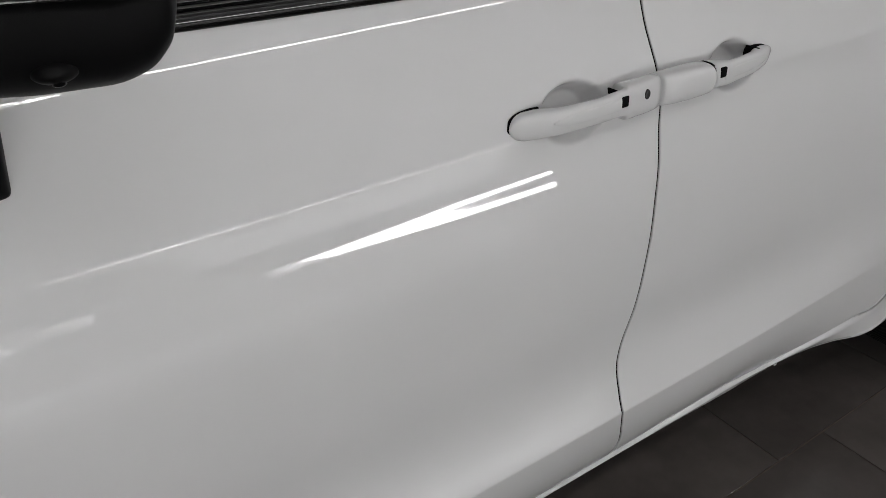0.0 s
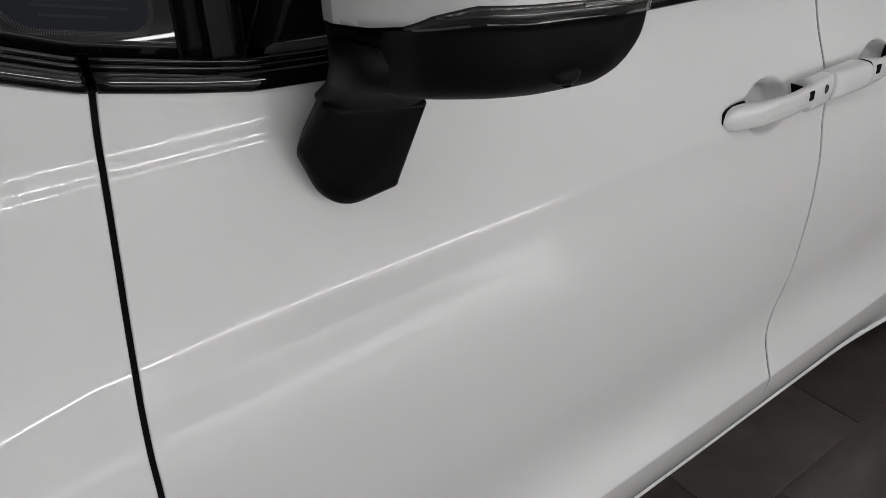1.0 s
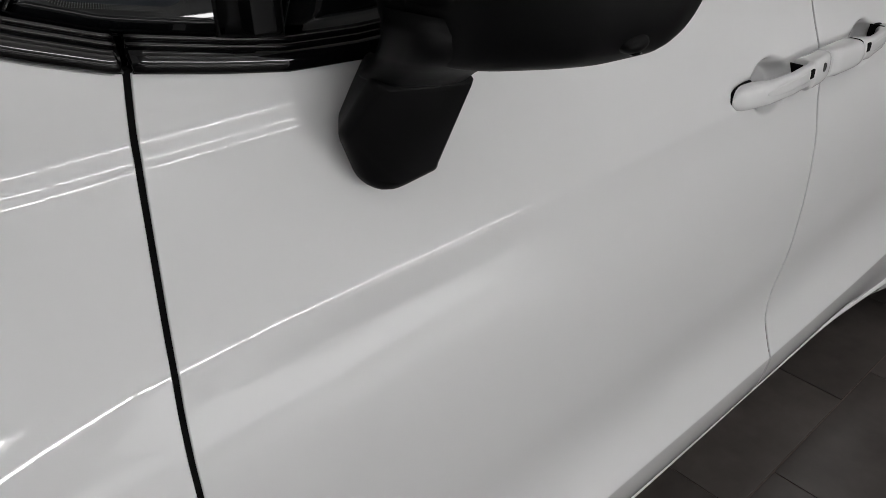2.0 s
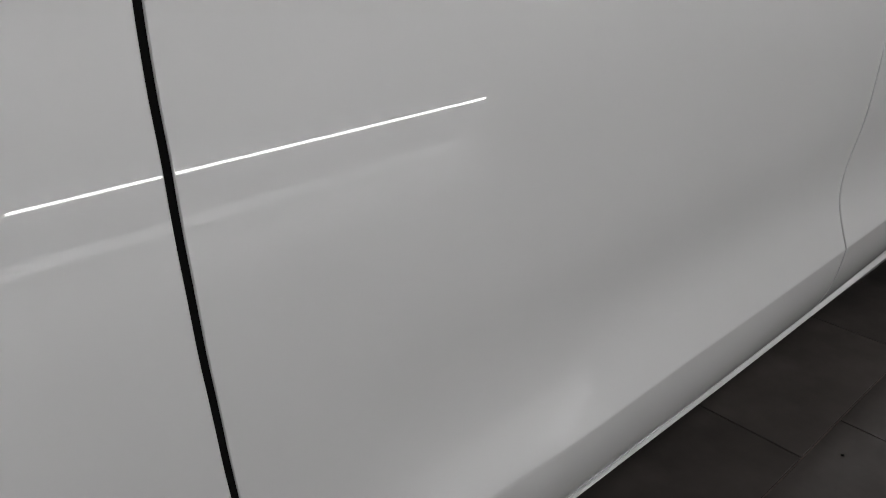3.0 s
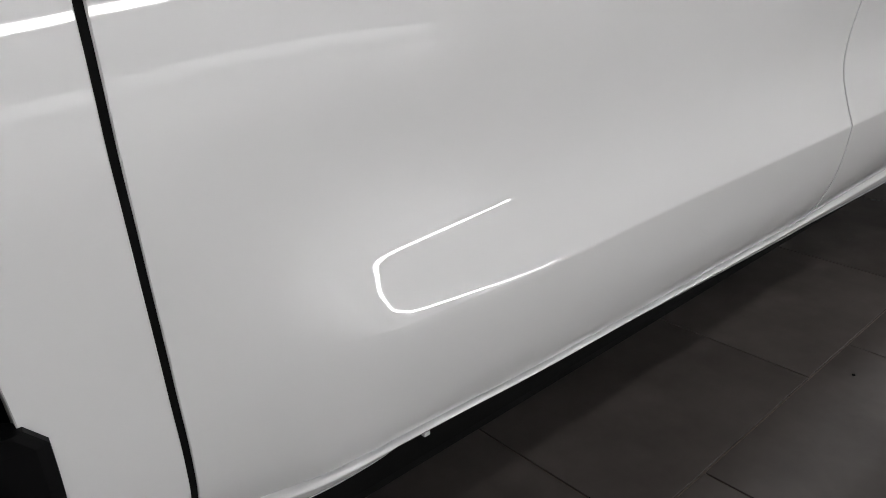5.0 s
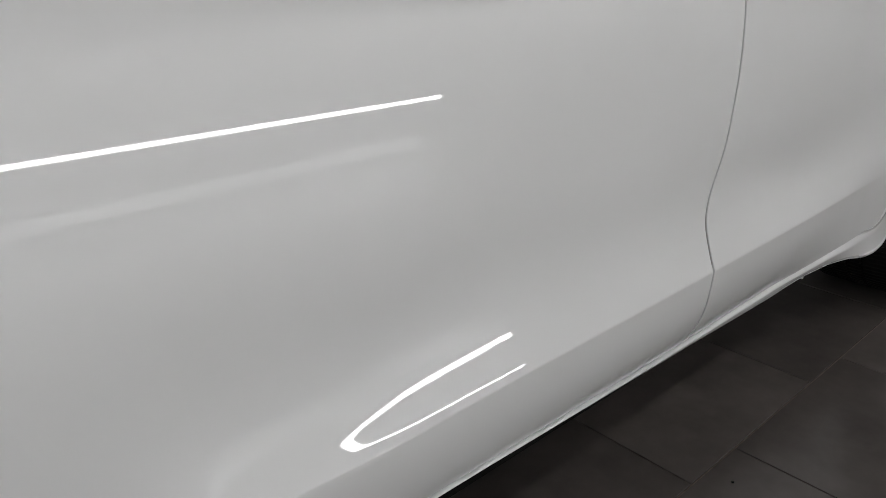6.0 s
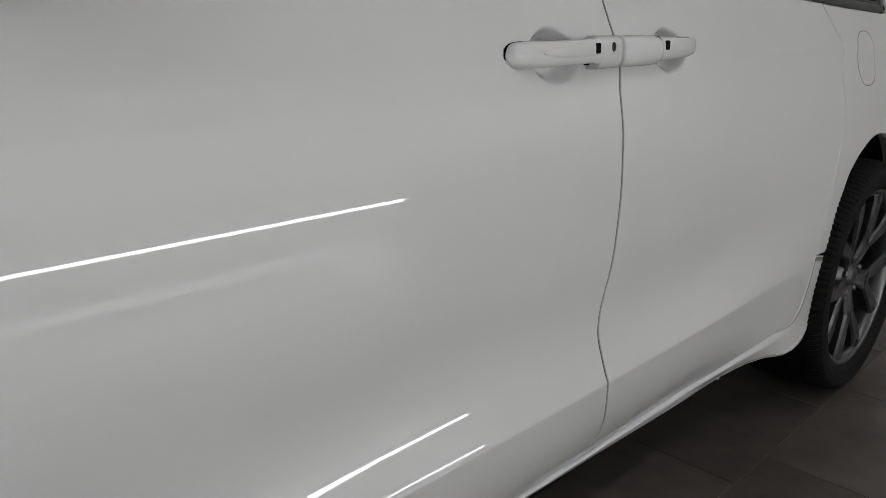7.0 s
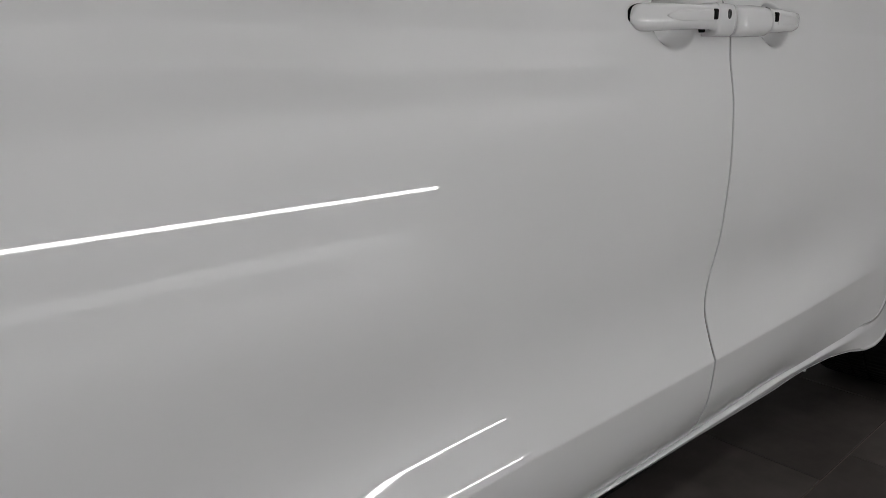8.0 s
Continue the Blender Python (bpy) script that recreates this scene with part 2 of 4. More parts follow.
def body_y(x, z):
    """How far in the skin lies: no crease + the step above the crease line + the hollow under it + the fold of the lower door."""
    x = np.asarray(x, float); z = np.asarray(z, float)
    z0, zc = z, z - np.interp(x, *CREASE_DROP)
    z = z + np.interp(x, *FOLD_DROP) * smooth(0.40, 0.47, z) * (1 - smooth(0.56, 0.66, z))
    y = np.interp(z, ZZ, Y_NJ) + np.interp(zc, ZZ, Y_NC - Y_NJ)
    y = y + smooth(-1.22, -0.88, x) * np.interp(zc, ZZ, Y_FULL - Y_NC)
    rear = smooth(-0.80, -0.62, x)
    y = y + (1 - rear) * np.interp(z, ZZ, TOP) + rear * np.interp(z, ZZ, TOP_REAR)
    fold = np.interp(x, (-1.2, -1.1, -1.04, -0.99, -0.93, -0.90, -0.82, -0.75, -0.68, -0.3, 0.72, 0.9, 1.0, 1.08), (0, 0.0, 0.25, 0.58, 0.83, 0.852, 0.895, 0.96, 0.99, 1, 1, 0.9, 0.5, 0))
    y = y + (1 - fold) * np.interp(z, ZZ, Y_NF - Y_FULL) + fold * smooth(-0.91, -1.0, x) * np.interp(z, ZZ, Y_SF - Y_FULL)
    y = y + 0.7 * fold * smooth(0.55, 1.0, x) * np.interp(z, ZZ, Y_SF - Y_FULL)
    twist = 0.2 * np.clip(-1.05 - x, 0, 0.25) * np.clip(z0 - 0.85, -0.2, 0)
    twist = twist + (0.0036 * smooth(-0.78, -0.92, x) + 0.005 * smooth(-0.80, -1.0, x) + 0.0046 * smooth(-0.55, -0.25, x)) * np.clip(z - 0.93, 0, 0.07) + 0.065 * smooth(-1.14, -1.25, x) * np.clip(z - 1.06, 0, 0.12)
    y = y + np.interp(x, (-1.0, -0.9, -0.76, -0.68, -0.58), (0, -0.20, -0.17, -0.22, 0)) * np.interp(z, ZZ, Y_DIP)
    y = y + np.interp(x, (-1.13, -1.04, -0.95, -0.88, -0.76, -0.66), (0, 0.5, 0.75, 1, 1, 0)) * np.interp(z, ZZ, Y_DELAY)
    return y + (x + .2)**2 / 110 + twist


BOWLS = ((-0.087, 1.066, 0.066, 0.046), (0.262, 1.065, 0.060, 0.043))


def skin_y(x, z):
    y = body_y(x, z)
    # flat flank before the rear wheel
    w = smooth(0.35, 1.0, x) * (1 - smooth(0.50, 0.86, z))
    w = w * (0.85 + 0.15 * smooth(0.40, 0.56, z))
    y = y * (1 - w) + w * (0.010 + 0.02 * np.maximum(x - 1.1, 0))
    for cx, cz, ax, az in BOWLS:
        rho = np.hypot((x - cx) / ax, (z - cz) / az)
        y = y + 0.030 * (1 - smooth(0.5, 1.0, rho))
    return y


REAR_X, FRONT_X = 1.373, -1.576
REAR_ARCH = [(1.012, 0.30), (1.036, 0.365), (1.046, 0.432), (1.060, 0.511), (1.083, 0.561), (1.15, 0.641), (1.224, 0.705), (1.31, 0.746), (1.422, 0.781), (1.50, 0.790), (1.58, 0.781), (1.68, 0.745), (1.76, 0.69), (1.82, 0.60), (1.845, 0.50), (1.85, 0.36)]
CAR_W = 2.02


def curve_x(pts):
    pts = sorted(pts)
    zs, xs = [p[0] for p in pts], [p[1] for p in pts]

    def f(z):
        zz = np.linspace(zs[0], zs[-1], 400)
        xx = np.interp(zz, zs, xs)
        k = np.hanning(25)
        xx = np.convolve(np.pad(xx, 12, mode="edge"), k / k.sum(), "valid")
        return np.interp(z, zz, xx)
    return f


gap_front = curve_x([(0.28, -1.0986), (0.38, -1.1019), (0.48, -1.1115), (0.58, -1.1186), (0.68, -1.1241), (0.78, -1.1258), (0.88, -1.1235), (0.96, -1.1179), (1.02, -1.1102), (1.06, -1.1037), (1.1, -1.0967), (1.14, -1.0896), (1.18, -1.0829), (1.22, -1.0764), (1.26, -1.0716), (1.31, -1.0636), (1.36, -1.0569)])
gap_mid = curve_x([(0.28, 0.030), (0.33, 0.034), (0.40, 0.024), (0.45, 0.010), (0.502, 0.0), (0.54, 0.005), (0.58, 0.008), (0.62, 0.019), (0.68, 0.037), (0.725, 0.044), (0.82, 0.060), (0.90, 0.068), (0.945, 0.077), (1.04, 0.089), (1.095, 0.089), (1.16, 0.074), (1.20, 0.070), (1.27, 0.06)])
gap_rear = curve_x([(0.28, 0.80), (0.325, 0.845), (0.342, 0.878), (0.352, 0.900), (0.372, 0.923), (0.40, 0.940), (0.437, 0.955), (0.48, 0.971), (0.516, 0.983), (0.567, 1.017), (0.622, 1.066), (0.736, 1.128), (0.821, 1.172), (0.859, 1.183), (0.975, 1.178), (1.05, 1.205), (1.085, 1.175), (1.12, 1.14), (1.2, 1.06)])


def belt_z(x):
    return np.interp(x, [-1.42, -1.30, -1.25, -1.19, -1.133, -1.077, -0.99, -0.926, -0.853, -0.626, -0.495, -0.27, 0.1, 0.957, 1.53, 2.4],
                     [1.395, 1.392, 1.374, 1.345, 1.321, 1.300, 1.281, 1.269, 1.264, 1.262, 1.258, 1.251, 1.232, 1.169, 1.142, 1.13])


def dense(lo, hi, base, zones):
    """Samples from lo to hi, finer inside the zones (from, to, step)."""
    out, p = [lo], lo
    while p < hi - 1e-6:
        step = min([s for a, b, s in zones if a - 1e-9 <= p < b] or [base])
        nxt = [a for a, b, s in zones if p < a < p + step]
        p = min(nxt) if nxt else p + step
        out.append(min(p, hi))
    return np.array(out)


def skin(name, X, Z, material, parent=None, label="", r=0.0009, depth=0.022, yfun=None, mirror=False, out=0.0):
    """A panel from a grid of x and z, its edges rounded and turned inwards."""
    yfun = yfun or skin_y
    nz, nx = X.shape
    Y = yfun(X, Z) + out
    verts = np.stack([X, Y, Z], -1).reshape(-1, 3).tolist()
    idx = np.arange(nz * nx).reshape(nz, nx)
    faces = np.stack([idx[:-1, :-1], idx[:-1, 1:], idx[1:, 1:], idx[1:, :-1]], -1).reshape(-1, 4).tolist()
    loop = np.concatenate([idx[0, :-1], idx[:-1, -1], idx[-1, :0:-1], idx[:0:-1, 0]])
    P = np.array(verts)[loop][:, [0, 2]]
    t = np.roll(P, -1, 0) - np.roll(P, 1, 0)
    o = np.stack([t[:, 1], -t[:, 0]], -1)
    o /= np.maximum(np.linalg.norm(o, axis=1, keepdims=True), 1e-9)
    prev = loop
    rings = [(math.sin(a) * r, r * (1 - math.cos(a))) for a in (0.5, 1.0, math.pi / 2)] + [(r, depth)]
    base = np.array(verts)[loop]
    for do, dy in rings:
        ring = base.copy()
        ring[:, 0] += o[:, 0] * do
        ring[:, 2] += o[:, 1] * do
        ring[:, 1] += dy
        start = len(verts)
        verts += ring.tolist()
        cur = np.arange(start, start + len(loop))
        faces += np.stack([prev, cur, np.roll(cur, -1), np.roll(prev, -1)], -1)[:, ::-1].tolist()
        prev = cur
    if mirror:
        verts = [(x, CAR_W - y, z) for x, y, z in verts]
        faces = [f[::-1] for f in faces]
    return mesh_object(name, verts, faces, material, parent, label)


Z_ZONES = [(0.488, 0.512, 0.0015), (0.512, 0.56, 0.004), (0.56, 0.62, 0.008), (0.84, 1.0, 0.007), (1.0, 1.13, 0.0025), (1.034, 1.068, 0.0012), (1.18, 1.250, 0.0012)]


# lower edge of the body side: it rises towards the rear as the flank comes out
def rise(x):
    return np.interp(x, [-0.5, -0.2, 0.0, 0.2], [0.015, 0.010, 0.004, 0]) + np.interp(x, [0.35, 0.45, 0.55, 0.65, 0.72, 0.77, 0.80, 0.84, 0.87, 0.89, 0.926, 0.95, 1.0], [0, 0.004, 0.015, 0.030, 0.040, 0.044, 0.041, 0.034, 0.026, 0.021, 0.012, 0.006, 0])


SILL_TOP = [(x, z + float(rise(x))) for x, z in [(-1.19, 0.300), (-1.06, 0.309), (-1.0, 0.317), (-0.94, 0.3215), (-0.9, 0.322), (-0.5, 0.315), (0.0, 0.308), (0.5, 0.302), (0.77, 0.301), (0.84, 0.308)]] + [(0.875, 0.341), (0.905, 0.352), (0.928, 0.372), (0.945, 0.40), (0.960, 0.437), (0.976, 0.48), (0.988, 0.512)]
SILL_LOW = [(x, z + float(rise(x)) - 0.010 * float(smooth(0.45, 0.75, x)) - 0.007 * float(smooth(0.35, 0.6, x) * (1 - smooth(0.84, 0.95, x)))) for x, z in [(-1.19, 0.255), (-1.05, 0.272), (-0.985, 0.289), (-0.9, 0.303), (-0.5, 0.297), (0.0, 0.284), (0.45, 0.269), (0.72, 0.253), (0.80, 0.249), (0.87, 0.250), (0.93, 0.258), (0.985, 0.274), (1.018, 0.298), (1.036, 0.328), (1.051, 0.372), (1.059, 0.432), (1.0625, 0.507)]]
EDGE_X, EDGE_Z = zip(*[q for q in SILL_TOP if q[0] < 0.93])


def door_grid(xl, xr, zb, x_zones, half=0.0030, coarse=1.0, left=0.0030):
    """Grid between two gap curves, from the sill to the belt line."""
    z = dense(zb, 1.25, 0.012 * coarse, [(a, b, s * coarse) for a, b, s in Z_ZONES])
    x0, x1 = float(xl(0.8)), float(xr(0.8))
    u = (dense(x0, x1, 0.016 * coarse, [(a, b, s * coarse) for a, b, s in x_zones]) - x0) / (x1 - x0)
    e = 0.0004 / (x1 - x0)
    u = np.unique(np.r_[u, e, 3 * e, 1 - e, 1 - 3 * e])
    z = np.unique(np.r_[z, zb + 0.0004, 1.2496])
    z = z[np.r_[True, np.diff(z) > 1e-4]]
    u = u[np.r_[True, np.diff(u) > 1e-4 / (x1 - x0)]]
    Zc = np.repeat(z[:, None], len(u), 1)
    X = xl(Zc) + left + u[None] * (xr(Zc) - xl(Zc) - left - half)
    for turn in range(2):
        top = belt_z(X)
        Z = np.where(Zc > 1.13, 1.13 + (Zc - 1.13) * (top - 1.13) / 0.12, Zc)
        X = xl(Z) + left + u[None] * (xr(Z) - xl(Z) - left - half)
    top = belt_z(X)
    Z = np.where(Zc > 1.13, 1.13 + (Zc - 1.13) * (top - 1.13) / 0.12, Zc)
    low = np.interp(X, EDGE_X, EDGE_Z) + 0.003
    Z = np.where(Z < 0.42, 0.42 - (0.42 - Z) * (0.42 - low) / (0.42 - zb), Z)
    X = xl(Z) + left + u[None] * (xr(Z) - xl(Z) - left - half)
    return X, Z


def ruled(inner, outer, nv, power=1.6):
    v = np.unique(np.r_[np.linspace(0, 1, nv) ** power, 0.001, 0.999])[:, None]
    inner, outer = np.array(inner), np.array(outer)
    X = inner[None, :, 0] * (1 - v) + outer[None, :, 0] * v
    Z = inner[None, :, 1] * (1 - v) + outer[None, :, 1] * v
    return X, Z


def resample(pts, n):
    pts = np.array(pts, float)
    d = np.r_[0, np.cumsum(np.linalg.norm(np.diff(pts, axis=0), axis=1))]
    s = np.linspace(0, d[-1], n)
    return np.stack([np.interp(s, d, pts[:, 0]), np.interp(s, d, pts[:, 1])], -1)


# ---- the room ----
def slab(name, lo, hi, material, label):
    ob = part(name, box_bm(lo, hi), material, None, label, smooth=False)
    return tagged(ob, label, name.split("_")[0], kind="structure")


RX0, RX1, RY0, RY1 = -7.0, 8.0, -5.2, 5.5
floor = slab("floor", (RX0, RY0, -0.12), (RX1, RY1, -0.004), GROUT, "grouted bed under dark porcelain floor tiles")
slab("ceiling", (RX0, RY0, CEIL_Z), (RX1, RY1, CEIL_Z + 0.15), CEIL, "plain white painted showroom ceiling")
slab("wall_south", (RX0 - 0.2, RY0 - 0.2, -0.12), (RX1 + 0.2, RY0, CEIL_Z + 0.15), WALL, "plain light grey painted wall")
slab("wall_north", (RX0 - 0.2, RY1, -0.12), (RX1 + 0.2, RY1 + 0.2, CEIL_Z + 0.15), WALL, "plain light grey painted wall")
slab("wall_west", (RX0 - 0.2, RY0, -0.12), (RX0, RY1, CEIL_Z + 0.15), WALL, "plain light grey painted wall")
slab("wall_east", (RX1, RY0, -0.12), (RX1 + 0.2, RY1, CEIL_Z + 0.15), WALL, "plain light grey painted wall")


def ceiling_lamp(x, y, length, width):
    e = new("ceiling_light")
    e.location = (x, y, CEIL_Z)
    part("housing", box_bm((-length / 2, -width / 2, -0.07), (length / 2, width / 2, -0.002), 0.004), LAMPBODY, e, smooth=False)
    part("diffuser", box_bm((-length / 2 + 0.03, -width / 2 + 0.02, -0.085), (length / 2 - 0.03, width / 2 - 0.02, -0.072), 0.003), LAMP, e, "glowing white diffuser", smooth=False)
    return tagged(e, "long white glowing ceiling light in slim housing", "light", "ceiling lights")


first = ceiling_lamp(-0.6, -1.5, 2.4, 0.30)
for ly in (-1.5, 1.6, 3.8):
    for lx in (-0.6, 2.4, 5.4):
        if (lx, ly) != (-0.6, -1.5):
            copy_thing(first, pose(lx, ly, CEIL_Z))

# unseen fill lamp, added to brighten the flank by washing the long wall
wall_fill = new("cove_light")
wall_fill.location = (0, RY0, CEIL_Z)
part("fascia", box_bm((RX0 + 0.3, 0.86, -0.30), (RX1 - 0.3, 0.90, -0.002), 0.004), LAMPBODY, wall_fill, "pale board hiding the added fill lamp", smooth=False)
part("diffuser", box_bm((-3.0, 0.60, -0.05), (RX1 - 0.5, 0.72, -0.004), 0.003), FILL, wall_fill, "glowing white diffuser", smooth=False)
tagged(wall_fill, "long unseen fill lamp added to brighten the car's flank", "light")

STRIP_X1, STRIP_Z, STRIP_H = 3.75, 0.815, 0.075
strip = new("wall_light")
strip.location = (0, RY0, STRIP_Z)
strip.rotation_euler = (0, radians(1.6), 0)
part("housing", box_bm((RX0 + 2.0, 0.002, -STRIP_H / 2 - 0.02), (STRIP_X1 + 0.02, 0.05, STRIP_H / 2 + 0.02), 0.004), LAMPBODY, strip, smooth=False)
part("diffuser", box_bm((RX0 + 2.02, 0.052, -STRIP_H / 2), (STRIP_X1, 0.075, STRIP_H / 2), 0.003), STRIP, strip, "glowing white diffuser", smooth=False)
part("joint_clip", box_bm((-0.70, 0.050, -STRIP_H / 2 - 0.01), (-0.665, 0.082, STRIP_H / 2 + 0.01), 0.003), DARKMETAL, strip, "dark clip over the joint of the strip", smooth=False)
tagged(strip, "long bright white strip light along the far wall", "light")


# unseen dim glow line, added to give the faint second band in the paint
band_glow = new("floor_light")
band_glow.location = (0, -4.0, 0)
part("housing", box_bm((RX0 + 0.5, -0.12, 0.0), (2.57, -0.004, 0.155), 0.006), BAND_BODY, band_glow, "white body of the added glow line", smooth=False)
part("diffuser", box_bm((RX0 + 0.52, -0.002, 0.006), (2.55, 0.012, 0.148), 0.003), DIM, band_glow, "dim glow that the paint reflects as a faint band", smooth=False)
tagged(band_glow, "unseen low glow line added for the faint second reflection", "light")

# ---- the car ----
van = new("minivan")
tagged(van, "white minivan with glossy paint and dark alloy wheels", "minivan")
X, Z = door_grid(gap_front, gap_mid, 0.312, [(-0.17, -0.01, 0.002)], left=0.0040)
front_door = skin("front_door", X, Z, WHITE, van, "glossy white front door with a low crease")
X, Z = door_grid(gap_mid, gap_rear, 0.307, [(0.195, 0.33, 0.002)])
sliding_door = skin("sliding_door", X, Z, WHITE, van, "glossy white sliding rear door")


def fender_grid(n_side=330, n_rest=260, nv=250):
    n = n_side + n_rest
    q = np.linspace(0.29, 1.30, 2000)
    w = 1 + 5.0 * ((q > 1.0) & (q < 1.07)) + 4.0 * ((q > 1.2) & (q < 1.26))
    w = np.cumsum(w)
    z = np.interp(np.linspace(w[0], w[-1], n_side), w, q)
    side = [(float(gap_front(q)) - 0.0040, q) for q in z]
    xs = np.linspace(float(gap_front(1.30)) - 0.0040, -1.40, 12)
    top = [(q, float(belt_z(q)) - 0.002) for q in xs]
    rest = [(-1.48, 1.33), (-1.6, 1.27), (-1.9, 1.19), (-2.2, 1.08), (-2.42, 0.93), (-2.47, 0.7), (-2.42, 0.30)]
    outer = np.concatenate([side, resample(top + rest, n_rest + 1)[1:]])
    turn = np.r_[np.linspace(-8, 84, n_side), np.linspace(84, 188, n_rest + 1)[1:]]
    a = np.radians(turn)
    c, s = np.cos(a), np.sin(a)
    inner = np.stack([FRONT_X + 0.367 * np.sign(c) * np.abs(c) ** 0.667, 0.362 + 0.49 * np.sign(s) * np.abs(s) ** 0.667], -1)
    return ruled(inner[::-1], outer[::-1], nv, 1.25)


X, Z = fender_grid()
skin("front_fender", X, Z, WHITE, van, "glossy white front fender")


def quarter_grid(n=200, nv=50):
    z = np.linspace(0.518, 1.16, 50)
    side = [(float(gap_rear(q)) + 0.004, q) for q in z]
    rest = [(1.3, 1.15), (1.6, 1.142), (2.0, 1.14), (2.3, 1.13), (2.42, 1.0), (2.44, 0.6), (2.38, 0.36)]
    outer = np.concatenate([resample(side, n // 2), resample([side[-1]] + rest, n - n // 2 + 1)[1:]])
    inner = resample([(1.0605, 0.514)] + REAR_ARCH[4:], n)
    k = np.hanning(15)
    k /= k.sum()
    inner[8:-8] = np.stack([np.convolve(inner[:, i], k, "same")[8:-8] for i in (0, 1)], -1)
    return ruled(inner, outer, nv)


X, Z = quarter_grid()
quarter = skin("quarter_panel", X, Z, WHITE, van, "glossy white rear quarter panel", r=0.002)


# sill under the doors, kicking up behind the sliding door
def sill():
    n = 140
    t, l = resample(SILL_TOP, n), resample(SILL_LOW, n)
    v = np.array([0, 0.15, 0.3, 0.45, 0.55, 0.63, 0.70, 0.76, 0.83, 0.90, 1.0])[:, None]
    X = l[None, :, 0] * (1 - v) + t[None, :, 0] * v
    Z = l[None, :, 1] * (1 - v) + t[None, :, 1] * v
    lip = np.interp(v, [0, 0.3, 0.6, 0.7, 0.76, 0.85, 1.0], [0.010, 0.003, -0.002, -0.0035, -0.003, 0.002, 0.012])
    base = skin_y(t[None, :, 0] + 0 * v, np.maximum(t[None, :, 1] + 0 * v, 0.30))
    flat = smooth(0.70, 0.94, X)
    Y = base + lip * (1 - flat) + flat * (skin_y(X, np.maximum(Z, 0.32)) - base - 0.0025 * (1 - smooth(0.44, 0.51, Z)))
    return skin("side_sill", X, Z, WHITE, van, "white painted side sill", r=0.003, depth=0.05, yfun=lambda x, z: Y)


sill()


# dark seals set shallow behind the gaps, standing in for their shade
def seal(name, f, z0, z1, width, depth):
    z = np.linspace(z0, z1, 60)
    secs = []
    for q in z:
        x = float(f(q))
        y = float(skin_y(np.array(x), np.array(q))) + depth
        secs.append([(x - width, y, q), (x + width, y, q), (x + width, y + 0.012, q), (x - width, y + 0.012, q)])
    v, f2 = loft(secs)
    return mesh_object(name, v, f2, GAP, van, "black rubber seal set shallow to keep the gap dark", smooth=False)


seal("door_seal", gap_front, 0.30, 1.30, 0.0056, 0.0016)
seal("door_seal", gap_mid, 0.30, 1.24, 0.0045, 0.0022)
seal("door_seal", gap_rear, 0.34, 1.15, 0.006, 0.003)
# floor pan and inner tub
part("underbody", box_bm((-1.14, 0.15, 0.178), (0.98, CAR_W - 0.15, 0.34), 0.02), GAP, van, "black underbody pan", smooth=False)
# black block added so that window gaps show a dark cabin
part("cabin_lining", box_bm((-1.28, 0.28, 1.16), (2.1, CAR_W - 0.28, 1.56), 0.05), GAP, van, "unseen black block that keeps the cabin dark", smooth=False)
part("inner_tub", box_bm((-1.2, 0.16, 0.33), (1.0, CAR_W - 0.16, 1.20), 0.02), GAP, van, "dark inner body shell", smooth=False)


# ---- belt trim, pillar cover, side glass ----
def belt_trim(name, x0, x1, label, material=GLOSS_BLACK, beads=((0.0105, 0.0105, 0.0062), (0.0240, 0.0028, 0.0042), (0.0300, 0.0026, 0.0034))):
    prof = [(0.012, -0.001)]
    for cz, hz, hy in beads:
        prof += [(-hy * math.sin(a) ** 0.6, cz - hz * math.cos(a)) for a in np.linspace(0.02, math.pi - 0.02, 9)]
    prof += [(0.012, 0.034)]
    secs = []
    for x in np.linspace(x0, x1, 60):
        z0 = float(belt_z(x))
        secs.append([(x, float(body_y(x, z0 + dz)) + dy, z0 + dz) for dy, dz in prof])
    v, f = loft(secs)
    ob = mesh_object(name, v, f, material, van, label)
    return ob


belt_trim("belt_trim", -1.40, float(gap_front(1.30)) - 0.004, "gloss black window base trim")
belt_trim("belt_trim", float(gap_front(1.30)) + 0.004, float(gap_mid(1.24)) - 0.003, "gloss black window base trim")
belt_trim("belt_trim", float(gap_mid(1.24)) + 0.003, 1.02, "satin dark grey window base trim", SATIN, ((0.0125, 0.0125, 0.006), (0.030, 0.0035, 0.003)))
belt_trim("belt_trim", 1.025, 1.605, "satin dark grey window base trim", SATIN, ((0.0125, 0.0125, 0.006), (0.030, 0.0035, 0.003)))


def glass_patch(name, x0, x1, lift, top, material, label, out=0.0, nx=24, slope0=0.0, slope1=0.0, parent=None, r=0.003):
    u = np.linspace(0, 1, nx)[None]
    v = np.linspace(0, 1, 20)[:, None]
    X = x0 + (x1 - x0) * u + 0 * v
    zb = belt_z(X) + lift
    Z = zb + (top - zb) * v
    X = X + (slope0 * (1 - u) + slope1 * u) * (Z - zb)
    return skin(name, X, Z, material, parent or van, label, r=r, depth=0.01, yfun=body_y, out=out)


